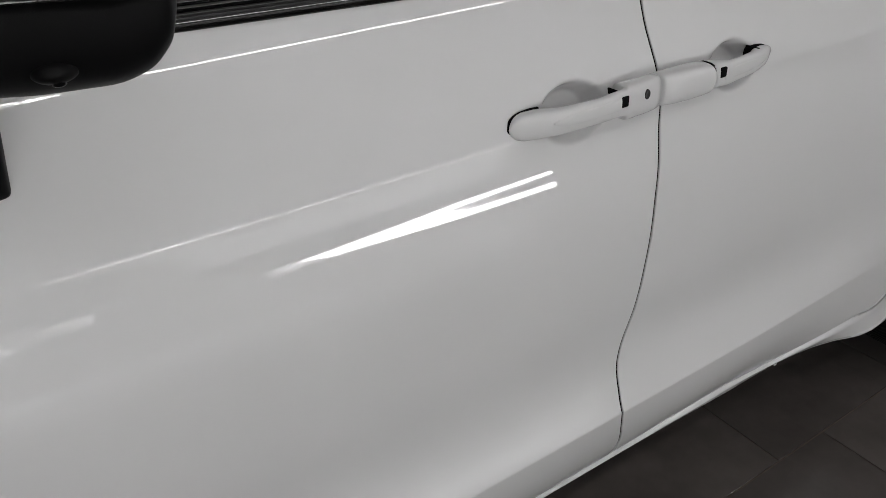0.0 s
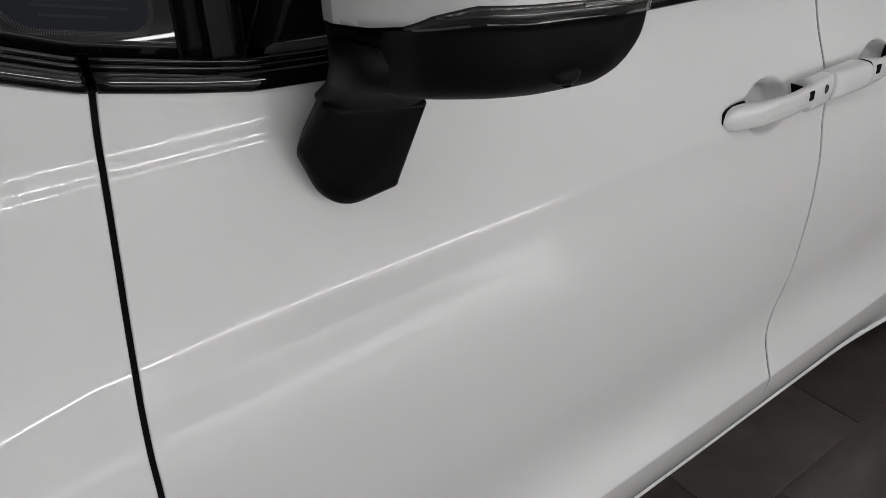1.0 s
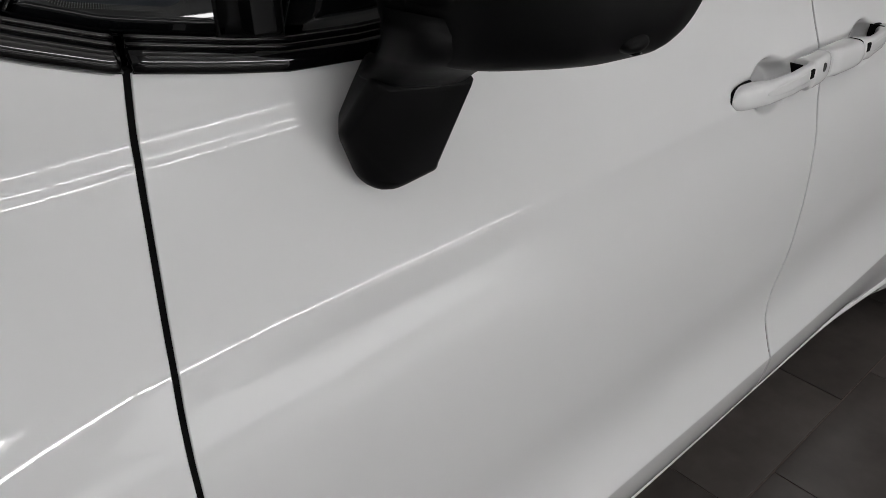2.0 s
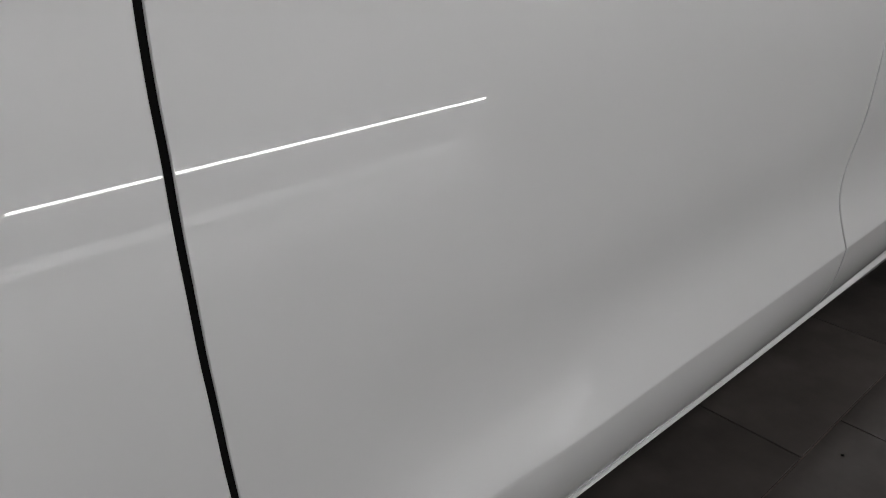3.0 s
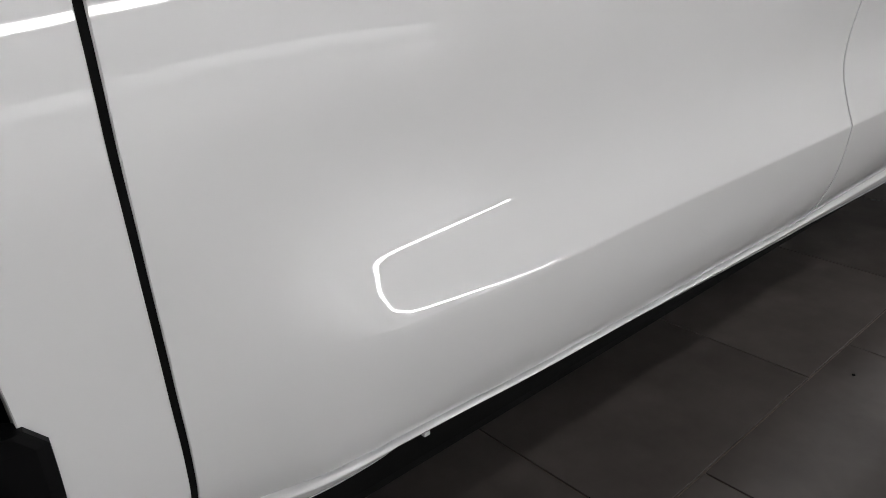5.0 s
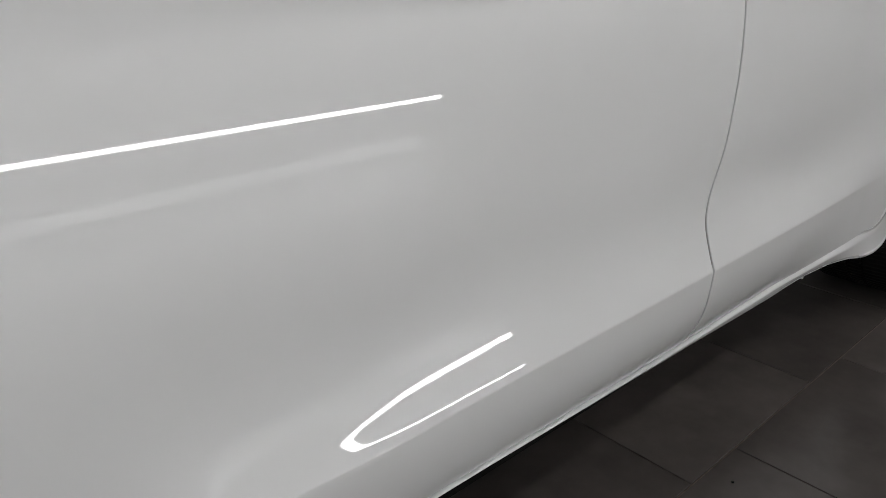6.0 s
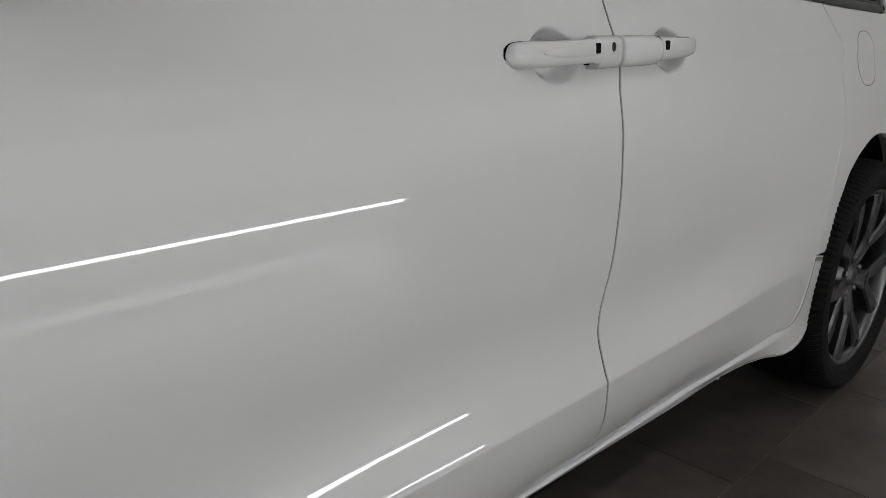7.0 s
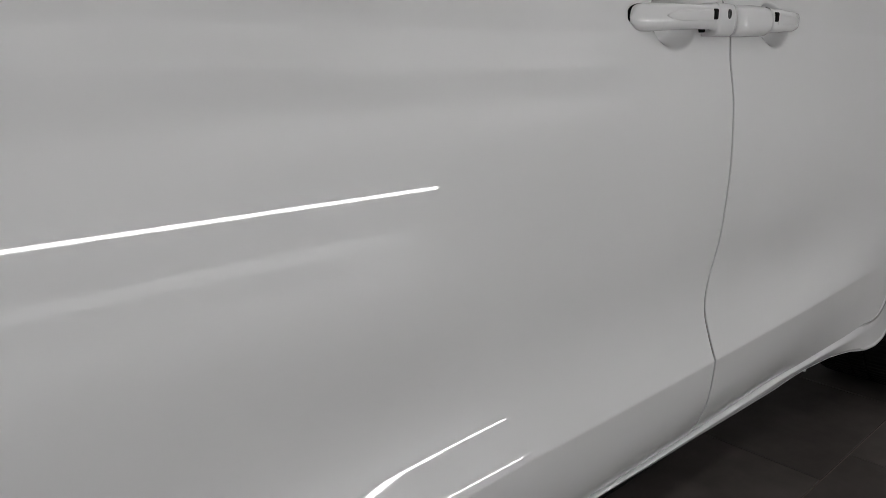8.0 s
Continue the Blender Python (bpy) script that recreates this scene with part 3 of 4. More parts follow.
glass_patch("pillar_cover", -1.36, -0.935, 0.031, 1.60, GLOSS_BLACK, "gloss black pillar cover", 0.006, slope0=1.0, slope1=0.1)
quarter_glass = glass_patch("quarter_window", -1.135, -0.975, 0.036, 1.52, GLASS, "dark fixed front quarter window", -0.002, slope0=0.9, slope1=0.05)
glass_patch("front_window", -0.925, 0.04, 0.031, 1.62, GLASS, "dark tinted front door window", 0.004, slope0=0.5)
glass_patch("pillar_cover", 0.042, 0.12, 0.036, 1.62, GLOSS_BLACK, "gloss black pillar cover", 0.003, nx=6)
glass_patch("rear_window", 0.125, 1.0, 0.036, 1.62, GLASS, "dark tinted sliding door window", 0.004)
glass_patch("rear_window", 1.03, 1.575, 0.036, 1.58, GLASS, "dark tinted rear side window", 0.004)
# upright black channel between quarter window and front window
glass_patch("window_channel", -0.985, -0.928, 0.034, 1.55, GRAIN_BLACK, "matt black upright channel", -0.004, nx=6, slope0=0.05, slope1=0.05)
part("window_channel", box_bm((-0.965, 0.112, 1.312), (-0.943, 0.135, 1.40), 0.002), GRAIN_BLACK, van, smooth=False)


def flat_patch(name, pts, material, parent, out, label=""):
    """A thin film on the side glass with the given outline in x and z."""
    n = len(pts)
    front = [(x, float(body_y(x, z)) + out, z) for x, z in pts]
    back = [(x, y + 0.0006, z) for x, y, z in front]
    faces = [tuple(range(n)), tuple(range(2 * n - 1, n - 1, -1))] + [(i, i + n, (i + 1) % n + n, (i + 1) % n) for i in range(n)]
    return mesh_object(name, front + back, faces, material, parent, label, smooth=False)


def rounded(x0, x1, z0, z1, rad, shear=0.0, k=6):
    out = []
    for cx, cz, a0 in ((x1 - rad, z0 + rad, -90), (x1 - rad, z1 - rad, 0), (x0 + rad, z1 - rad, 90), (x0 + rad, z0 + rad, 180)):
        for i in range(k + 1):
            a = math.radians(a0 + 90 * i / k)
            out.append((cx + rad * math.cos(a) + shear * 0, cz + rad * math.sin(a)))
    return out


film = [(x, z - 0.21 * (x + 1.06)) for x, z in rounded(-1.116, -1.003, 1.350, 1.49, 0.024)]
flat_patch("window_film", film, STICK, quarter_glass, -0.0030, "grey printed sticker film")
for k, (bx, bw) in enumerate(((-1.118, 0.012), (-1.098, 0.022), (-1.068, 0.014), (-1.047, 0.012))):
    flat_patch("print_bar", [(bx, 1.386 - 0.21 * (bx + 1.06)), (bx + bw, 1.386 - 0.21 * (bx + bw + 1.06)), (bx + bw, 1.445 - 0.21 * (bx + bw + 1.06)), (bx, 1.445 - 0.21 * (bx + 1.06))], INK, quarter_glass, -0.0037)


for k in range(4):
    bx = -1.100 + 0.004 * k
    z0 = 1.383 - 0.0075 * k
    ends = (bx, bx + (0.078, 0.066, 0.072, 0.05)[k])
    flat_patch("print_line", [(q, z0 - 0.21 * (q + 1.06) + dz) for q, dz in ((ends[0], 0), (ends[1], 0), (ends[1], 0.0022), (ends[0], 0.0022))], FRIT_FAINT, quarter_glass, -0.0037)


def frit_band():
    verts, faces = [], []
    ring = resample(film + film[:1], 260)
    c = ring.mean(0)
    for row in (1.0, 1.016, 1.032, 1.048):
        for i, (x, z) in enumerate(ring[:-1]):
            x, z = c[0] + (x - c[0]) * row, c[1] + (z - c[1]) * row
            s = 0.00042
            y = float(body_y(x, z)) - 0.0034
            k = len(verts)
            verts += [(x - s, y, z), (x, y, z - s), (x + s, y, z), (x, y, z + s)]
            faces.append((k, k + 1, k + 2, k + 3))
    ob = mesh_object("frit_dots", verts, faces, FRIT, quarter_glass, "band of fine grey dots", smooth=False)
    tagged(ob, kind="stuff")


frit_band()


# ---- door handles ----
def strap(name, xs, zc, hh, face, thick, material, parent, label, bow=None):
    """A rounded bar: centre height, half height, face distance from the skin, thickness along x."""
    secs = []
    m = 28
    bow = [0.0] * len(xs) if bow is None else bow
    for x, zz, h, fc, th, bw in zip(xs, zc, hh, face, thick, bow):
        y0 = float(body_y(x, zz))
        ring = []
        for i in range(m):
            a = 2 * math.pi * i / m
            ca, sa = math.cos(a), math.sin(a)
            px = abs(ca) ** 0.55 * (1 if ca >= 0 else -1)
            pz = abs(sa) ** 0.75 * (1 if sa >= 0 else -1)
            ring.append((x + bw * (1 - pz * pz), y0 - fc + th / 2 + px * th / 2, zz + pz * h))
        secs.append(ring)
    v, f = loft(secs)
    bm = bmesh.new()
    vs = [bm.verts.new(p) for p in v]
    for q in f:
        bm.faces.new([vs[i] for i in q])
    return part(name, bm, material, parent, label)


def bar_curve(x, pts):
    return np.interp(x, [p[0] for p in pts], [p[1] for p in pts])


def door_handle(parent, mx, side):
    """side 1: the tip points to the front; -1: to the rear. mx: x of the cap's inner end."""
    def wx(s):
        return mx - side * s
    L = 0.268 if side > 0 else 0.284
    k = np.array([0.11, 0.17, 0.24, 0.268, 0.275, 0.30, 0.34, 0.42, 0.5, 0.58, 0.66, 0.74, 0.80, 0.85, 0.89, 0.92, 0.945, 0.965, 0.98, 0.99, 0.997, 1.0])
    if side < 0:
        k = np.r_[0.362, k[k > 0.40]]
    else:
        k = np.r_[-0.002, 0.004, 0.012, 0.05, k]
    s = k * L
    xs = [wx(q) for q in s]
    if side > 0:
        zc = bar_curve(k, [(0, 1.0725), (0.27, 1.0725), (0.275, 1.0752), (0.32, 1.0760), (0.8, 1.0735), (1, 1.0715)])
        hh = bar_curve(k, [(-0.002, 0.017), (0.004, 0.0248), (0.012, 0.0264), (0.268, 0.0264), (0.275, 0.0216), (0.32, 0.0192), (0.5, 0.0186), (0.7, 0.0192), (0.85, 0.0204), (0.92, 0.0196), (0.945, 0.0180), (0.965, 0.0155), (0.98, 0.0122), (0.99, 0.0085), (0.997, 0.0045), (1, 0.001)])
        fc = bar_curve(k, [(-0.002, 0.020), (0.004, 0.029), (0.012, 0.032), (0.08, 0.036), (0.24, 0.0385), (0.5, 0.040), (0.75, 0.034), (0.9, 0.020), (0.96, 0.012), (1, 0.0045)])
        th = bar_curve(k, [(0, 0.034), (0.268, 0.042), (0.275, 0.018), (0.3, 0.016), (0.5, 0.016), (0.72, 0.020), (0.80, 0.028), (0.88, 0.026), (0.96, 0.019), (1, 0.010)])
    else:
        zc = bar_curve(k, [(0, 1.0745), (0.4, 1.074), (0.8, 1.0745), (1, 1.077)])
        hh = bar_curve(k, [(0, 0.0225), (0.40, 0.0215), (0.6, 0.0185), (0.8, 0.0175), (0.89, 0.0160), (0.945, 0.0130), (0.98, 0.0085), (1, 0.001)])
        fc = bar_curve(k, [(0, 0.037), (0.36, 0.040), (0.5, 0.041), (0.75, 0.035), (0.9, 0.025), (1, 0.010)])
        th = bar_curve(k, [(0, 0.040), (0.42, 0.040), (0.47, 0.016), (0.72, 0.017), (0.82, 0.026), (0.9, 0.024), (1, 0.010)])
    bow = None if side > 0 else np.r_[0.006, 0.003, np.zeros(len(k) - 2)]
    h = strap("door_handle", xs, zc, hh, fc, th, HANDLE, parent, "white painted pull door handle", bow)
    # long raised inlay on the grip
    b0 = 0.089 if side > 0 else 0.128
    s2 = b0 + 0.122 * np.array([0, 0.01, 0.2, 0.4, 0.6, 0.75, 0.85, 0.92, 0.97, 1.0])
    strap("handle_inlay", [wx(q) for q in s2], np.interp(s2 / L, k, zc) + 0.0015, bar_curve((s2 - b0) / 0.122, [(0, 0.0092), (0.4, 0.0092), (0.75, 0.0082), (0.92, 0.0052), (1, 0.001)]), np.interp(s2, s, fc) + 0.0011, np.full(10, 0.004), HANDLE, parent, "white ridge on the handle")
    # sensor button
    bx = wx(b0 - 0.0055)
    bz = 1.0800
    y0 = float(body_y(bx, bz)) - float(np.interp(b0 / L, k, fc))
    part("sensor_button", box_bm((bx - 0.0075, y0 - 0.0030, bz - 0.0085), (bx + 0.0075, y0 + 0.006, bz + 0.0085), 0.0034, 3), GAP, parent, "small black sensor button")
    if side < 0:
        ks = np.array([-0.001, 0.001, 0.004, 0.03, 0.06, 0.085, 0.0975, 0.0995, 0.1005])
        kh = np.array([0.018, 0.0226, 0.0242, 0.0255, 0.0255, 0.0248, 0.0240, 0.0232, 0.020])
        kf = np.array([0.020, 0.028, 0.0315, 0.0365, 0.0390, 0.0405, 0.0410, 0.0405, 0.038])
        strap("handle_cap", [wx(q) for q in ks], np.full(9, 1.0722), kh * 1.03, kf, kf + 0.006, HANDLE, parent, "white painted handle end cap", [0, 0, 0, 0, 0.002, 0.004, 0.006, 0.006, 0.006])
        # black strip stands in for the dark seam gap behind the cap
        strap("cap_seal", [wx(0.099), wx(0.1035)], [1.0745] * 2, [0.0226] * 2, [0.0385] * 2, [0.036] * 2, GAP, parent, "thin black strip filling the seam gap", [0.006] * 2)
    # thin dark gasket round the tip
    g = np.linspace(0.80, 1.0, 16)
    strap("handle_gasket", [wx(q * L + 0.0016 * smooth(0.9, 1.0, q)) for q in g], np.interp(g, k, zc) - 0.0012, np.interp(g, k, hh) + 0.0012 * smooth(0.80, 0.88, g) * (1 - smooth(0.985, 1.0, g)), np.full(16, 0.0032), np.full(16, 0.009), GAP, parent, "thin black gasket")
    if side > 0:
        kx = wx(0.038)
        y0 = float(body_y(kx, 1.08)) - float(np.interp(0.038 / L, k, fc)) - 0.0032
        v, f = lathe_y([(0.0001, 0.0004), (0.0040, 0.0004), (0.0044, -0.0008), (0.0058, -0.0006), (0.0062, 0.001), (0.0062, 0.006)], 24)
        mesh_object("key_cylinder", [(x * 0.85 + kx, y + y0, z * 1.25 + 1.081) for x, y, z in v], f, DARKMETAL, parent, "small dark metal key cylinder")
    # black end stop inside the grip
    g0, z0, z1 = (0.0750, 1.0525, 1.0890) if side > 0 else (0.232, 1.0600, 1.0930)
    x0, x1 = wx(g0), wx(g0 + 0.004)
    y0 = float(body_y(mx, 1.08))
    part("grip_stop", box_bm((min(x0, x1), y0 - 0.020, z0), (max(x0, x1), y0 + 0.006, z1), 0.0012), GAP, parent, "black grip end")


door_handle(front_door, 0.062, 1)
door_handle(sliding_door, 0.068, -1)
for door in (front_door, sliding_door):
    for ob in door.children:
        ob.location.z = -0.003


# ---- folded wing mirror ----
def mirror():
    m = new("wing_mirror")
    m.parent = van
    m["label"] = "folded wing mirror, black lower half and white cap"

    def ring(x, y0, y1, z0, z1, k=28, p=0.7):
        out = []
        for i in range(k):
            a = 2 * math.pi * i / k
            ca, sa = math.cos(a), math.sin(a)
            out.append((x, (y0 + y1) / 2 + abs(ca) ** p * math.copysign(1, ca) * (y1 - y0) / 2, (z0 + z1) / 2 + abs(sa) ** p * math.copysign(1, sa) * (z1 - z0) / 2))
        return out

    def split(x):
        return float(np.interp(x, [-0.885, -0.86, -0.83, -0.76, -0.70, -0.648], [1.312, 1.326, 1.334, 1.331, 1.327, 1.322]))
    DX, DY, DZ = 0.0, 0.012, 0.026
    knots = [-0.880, -0.878, -0.873, -0.864, -0.850, -0.83, -0.80, -0.76, -0.72, -0.69, -0.67, -0.66, -0.654, -0.650, -0.648]
    u = np.linspace(0, len(knots) - 1, 64)
    soft = np.hanning(7) / np.hanning(7).sum()

    def along(px, pv):
        row = np.interp(np.interp(u, range(len(knots)), knots), px, pv)
        return np.convolve(np.pad(row, 3, mode="edge"), soft, "valid")
    xs = along([-1, 0], [-1, 0])
    zlow = along([-0.880, -0.873, -0.860, -0.845, -0.825, -0.80, -0.76, -0.70, -0.675, -0.66, -0.652, -0.648], [1.296, 1.272, 1.262, 1.260, 1.262, 1.262, 1.257, 1.256, 1.265, 1.282, 1.300, 1.316])
    yout = along([-0.880, -0.873, -0.858, -0.83, -0.80, -0.70, -0.66, -0.648], [0.030, -0.015, -0.065, -0.105, -0.128, -0.137, -0.130, -0.112])
    yin = along([-0.880, -0.873, -0.85, -0.81, -0.70, -0.648], [0.045, 0.055, 0.045, 0.0, -0.025, -0.07])
    zhi = along([-0.880, -0.870, -0.85, -0.75, -0.68, -0.648], [1.40, 1.44, 1.475, 1.475, 1.45, 1.38])
    lower, upper = [], []
    for x, zl, yo, yi, zh in zip(xs, zlow, yout, yin, zhi):
        sp = split(x)
        r = ring(x, yo, yi, zl, zh, 48)
        lower.append([(px + DX, py + DY, min(pz, sp) + DZ) for px, py, pz in r])
        upper.append([(px + DX, (py - 0.001 if py < (yo + yi) / 2 else py + 0.001) + DY, max(pz, sp + 0.003) + DZ) for px, py, pz in r])
    for name, secs, material, label in (("lower_shell", lower, GRAIN_BLACK, "black grained plastic lower mirror shell"), ("upper_shell", upper, WHITE, "white painted mirror cap")):
        c = np.mean(secs[-1], 0)
        tip = [[tuple(c + (np.array(p) - c) * k + np.array((dx, 0, 0))) for p in secs[-1]] for k, dx in ((0.9, 0.0016), (0.7, 0.0032), (0.4, 0.0044), (0.12, 0.005))]
        v, f = loft(secs + tip)
        bm = bmesh.new()
        vs = [bm.verts.new(p) for p in v]
        for q in f:
            bm.faces.new([vs[i] for i in q])
        part(name, bm, material, m, label)
    # slim indicator lens wrapped along the split, with its reflector bars and clear end
    def lens_bar(name, material, label, x0, x1, low, high, proud, parent):
        secs = []
        for x in np.linspace(x0, x1, 36):
            yo = float(np.interp(x, xs, yout))
            h = float(np.interp(x, [-0.862, -0.85, -0.83, -0.80, -0.74, -0.66, -0.652], [0.003, 0.0105, 0.0145, 0.0155, 0.014, 0.0145, 0.0145]))
            out = proud + 0.0025 * float(smooth(-0.79, -0.84, x)) * float(smooth(-0.866, -0.858, x))
            za, zb = split(x) + low * h, split(x) + high * h
            secs.append([(x + DX, y + DY, z + DZ) for y, z in ((yo - out, za), (yo - out - 0.0008, (za + zb) / 2), (yo - out, zb), (yo + 0.015, zb), (yo + 0.015, za))])
        v, f = loft(secs)
        return mesh_object(name, v, f, material, parent, label)
    lens = lens_bar("indicator_lens", SMOKE, "smoky clear indicator lamp lens", -0.862, -0.664, 0.0, 1.0, 0.002, m)
    lens_bar("reflector", LENS, "bright reflector bar", -0.745, -0.6665, 0.58, 0.84, 0.0027, lens)
    lens_bar("reflector", LENS, "bright reflector bar", -0.85, -0.745, 0.80, 0.95, 0.0027, lens)
    lens_bar("reflector", LENS, "bright reflector bar", -0.825, -0.72, 0.05, 0.14, 0.0027, lens)
    lens_bar("lens_end", LENS, "clear lens end", -0.662, -0.6535, 0.0, 1.0, 0.002, lens)
    # camera dome under the shell
    bm = bmesh.new()
    bmesh.ops.create_uvsphere(bm, u_segments=20, v_segments=12, radius=0.012)
    for v in bm.verts:
        v.co = Vector((v.co.x * 1.4 - 0.745, v.co.y * 1.1 - 0.104, v.co.z * 0.75 + 1.3065))
    part("camera_dome", bm, GRAIN_BLACK, m, "small black camera housing")
    v, f = lathe_y([(0.0001, -0.001), (0.004, -0.001), (0.0055, 0.0), (0.0055, 0.004)], 20)
    mesh_object("camera_lens", [(x - 0.745, z - 0.108, y + 1.2978) for x, y, z in v], f, GLASS, m)

    # neck between foot and head, and the foot on the door skin
    def outline(pts, rad, k=9):
        out = []
        n = len(pts)
        for i in range(n):
            p, a, b = np.array(pts[i]), np.array(pts[i - 1]), np.array(pts[(i + 1) % n])
            u, w = (a - p) / np.linalg.norm(a - p), (b - p) / np.linalg.norm(b - p)
            for t in np.linspace(0, 1, k):
                q0, q1 = p + u * rad[i], p + w * rad[i]
                out.append(tuple((1 - t) ** 2 * q0 + 2 * t * (1 - t) * p + t * t * q1))
        return out
    foot = outline([(-0.893, 1.272), (-0.911, 1.216), (-0.880, 1.140), (-0.798, 1.147), (-0.784, 1.257)], [0.004, 0.007, 0.036, 0.006, 0.004])

    def foot_y(x, z, y):
        return y - 0.041 * max(0.0, (z - 1.156) / 0.10) + 0.028 * float(smooth(-0.865, -0.915, x))
    secs = []
    for yy, k in ((0.125, 0.97), (0.094, 1.0), (0.084, 0.985), (0.076, 0.94), (0.073, 0.86)):
        c = np.mean(foot, 0)
        ring3 = []
        for px, pz in foot:
            face = foot_y(px, pz, 0.084)
            yv = foot_y(px, pz, yy) if yy < 0.12 else 0.155
            ring3.append((c[0] + (px - c[0]) * k + 0.66 * float(smooth(-0.80, -0.90, px)) * max(0.0, yv - face), yv, c[1] + (pz - c[1]) * k))
        secs.append(ring3)
    v, f = loft(secs)
    bm = bmesh.new()
    vs = [bm.verts.new(p) for p in v]
    for q in f:
        bm.faces.new([vs[i] for i in q])
    part("mirror_foot", bm, GRAIN_BLACK, m, "black plastic mirror foot on the door")
    secs = []
    for z, x0, x1, y0, y1 in ((1.262, -0.887, -0.789, 0.034, 0.100), (1.265, -0.888, -0.785, 0.028, 0.102), (1.272, -0.887, -0.782, 0.020, 0.094), (1.282, -0.885, -0.776, 0.004, 0.084), (1.290, -0.888, -0.764, -0.012, 0.077), (1.298, -0.890, -0.752, -0.022, 0.072), (1.306, -0.891, -0.747, -0.026, 0.067), (1.318, -0.892, -0.76, -0.026, 0.063), (1.331, -0.890, -0.78, -0.02, 0.058)):
        ring2 = []
        for i in range(24):
            a = 2 * math.pi * i / 24
            ca, sa = math.cos(a), math.sin(a)
            px = (x0 + x1) / 2 + abs(ca) ** 0.75 * math.copysign(1, ca) * (x1 - x0) / 2
            py = (y0 + y1) / 2 + abs(sa) ** 0.75 * math.copysign(1, sa) * (y1 - y0) / 2
            ring2.append((px, py, z - 0.17 * (px + 0.86) * (1.4 - z) / 0.134))
        secs.append(ring2)
    v, f = loft(secs)
    bm = bmesh.new()
    vs = [bm.verts.new(p) for p in v]
    for q in f:
        bm.faces.new([vs[i] for i in q])
    part("mirror_neck", bm, GRAIN_BLACK, m, "black plastic mirror neck")


mirror()


# ---- wheels ----
def wheel(hx):
    w = new("wheel")
    w.parent = van
    w.location = (hx, 0.004, 0.362)
    w.scale = (1.028, 1.028, 1.028)
    w["label"] = "dark grey alloy wheel with black tyre"
    R = 0.352
    prof = [(0.262, 0.004), (0.268, -0.006), (0.285, -0.017), (0.310, -0.021), (0.328, -0.018), (0.340, -0.009), (0.346, 0.002), (0.350, 0.016)]
    y = 0.040
    for k in range(4):
        prof += [(R - 0.001, y), (R, y + 0.002), (R, y + 0.034), (R - 0.001, y + 0.036), (R - 0.008, y + 0.037), (R - 0.008, y + 0.043)]
        y += 0.044
    prof += [(R - 0.001, y), (0.348, 0.226), (0.337, 0.248), (0.31, 0.262), (0.262, 0.25)]
    seg = 360
    v, f = lathe_y(prof, seg)
    m = len(prof)
    vv = []
    for i, p in enumerate(v):
        k, j = divmod(i, m)
        rad = math.hypot(p[0], p[2])
        s = 1.0
        if rad > 0.338 and k % 3 == 0:
            s = (rad - 0.006) / rad
        vv.append((p[0] * s, p[1], p[2] * s))
    mesh_object("tyre", vv, f, RUBBER, w, "black tyre with fine tread grooves", smooth=False)
    # raised ring and unreadable raised marks on the sidewall
    rim_prof = [(0.235, 0.20), (0.243, 0.10), (0.246, 0.03), (0.250, 0.006), (0.262, -0.004), (0.269, -0.006), (0.271, 0.0), (0.266, 0.012), (0.258, 0.20)]
    v, f = lathe_y(rim_prof, 96)
    mesh_object("rim", v, f, ALLOY, w, "dark grey alloy rim lip")
    # five forked spokes: a broad stem that parts into two flat arms, each with a pocket at the rim
    for k in range(5):
        a = math.radians(270 + 72 * k)

        def turned(rows):
            return [[(rr * math.cos(a) - q * math.sin(a), yy, rr * math.sin(a) + q * math.cos(a)) for q, yy in ring] for rr, ring in rows]
        rows = []
        for rr, hw, y0, th in ((0.030, 0.024, 0.028, 0.040), (0.060, 0.024, 0.021, 0.042), (0.095, 0.027, 0.015, 0.042), (0.125, 0.034, 0.011, 0.042), (0.142, 0.040, 0.010, 0.040)):
            rows.append((rr, [(-hw, y0 + 0.010), (-hw + 0.004, y0 + 0.001), (-hw * 0.45, y0 + 0.004), (hw * 0.45, y0 + 0.004), (hw - 0.004, y0 + 0.001), (hw, y0 + 0.010), (hw * 0.8, y0 + th), (-hw * 0.8, y0 + th)]))
        v, f = loft(turned(rows))
        spoke = mesh_object("spoke", v, f, ALLOY, w, smooth=False)
        for sgn in (-1, 1):
            rows = []
            for rr, c, hw, y0, th in ((0.115, 0.014, 0.016, 0.012, 0.038), (0.140, 0.028, 0.020, 0.009, 0.038), (0.175, 0.049, 0.024, 0.005, 0.036), (0.210, 0.068, 0.026, 0.003, 0.038), (0.238, 0.080, 0.028, 0.004, 0.042), (0.252, 0.086, 0.030, 0.010, 0.05)):
                c *= sgn
                rows.append((rr, [(c - hw, y0 + 0.008), (c - hw + 0.004, y0), (c, y0 + 0.001), (c + hw - 0.004, y0), (c + hw, y0 + 0.008), (c + hw * 0.7, y0 + th), (c - hw * 0.7, y0 + th)]))
            v, f = loft(turned(rows))
            mesh_object("spoke_arm", v, f, ALLOY, spoke, smooth=False)
            rows = []
            for rr, c, hw in ((0.222, 0.069, 0.010), (0.226, 0.071, 0.014), (0.240, 0.077, 0.015), (0.244, 0.079, 0.011)):
                rows.append((rr, [(sgn * c - hw, 0.0006), (sgn * c + hw, 0.0006), (sgn * c + hw, 0.004), (sgn * c - hw, 0.004)]))
            v, f = loft(turned(rows))
            mesh_object("spoke_pocket", v, f, STEEL, spoke, "bright machined pocket near the rim", smooth=False)
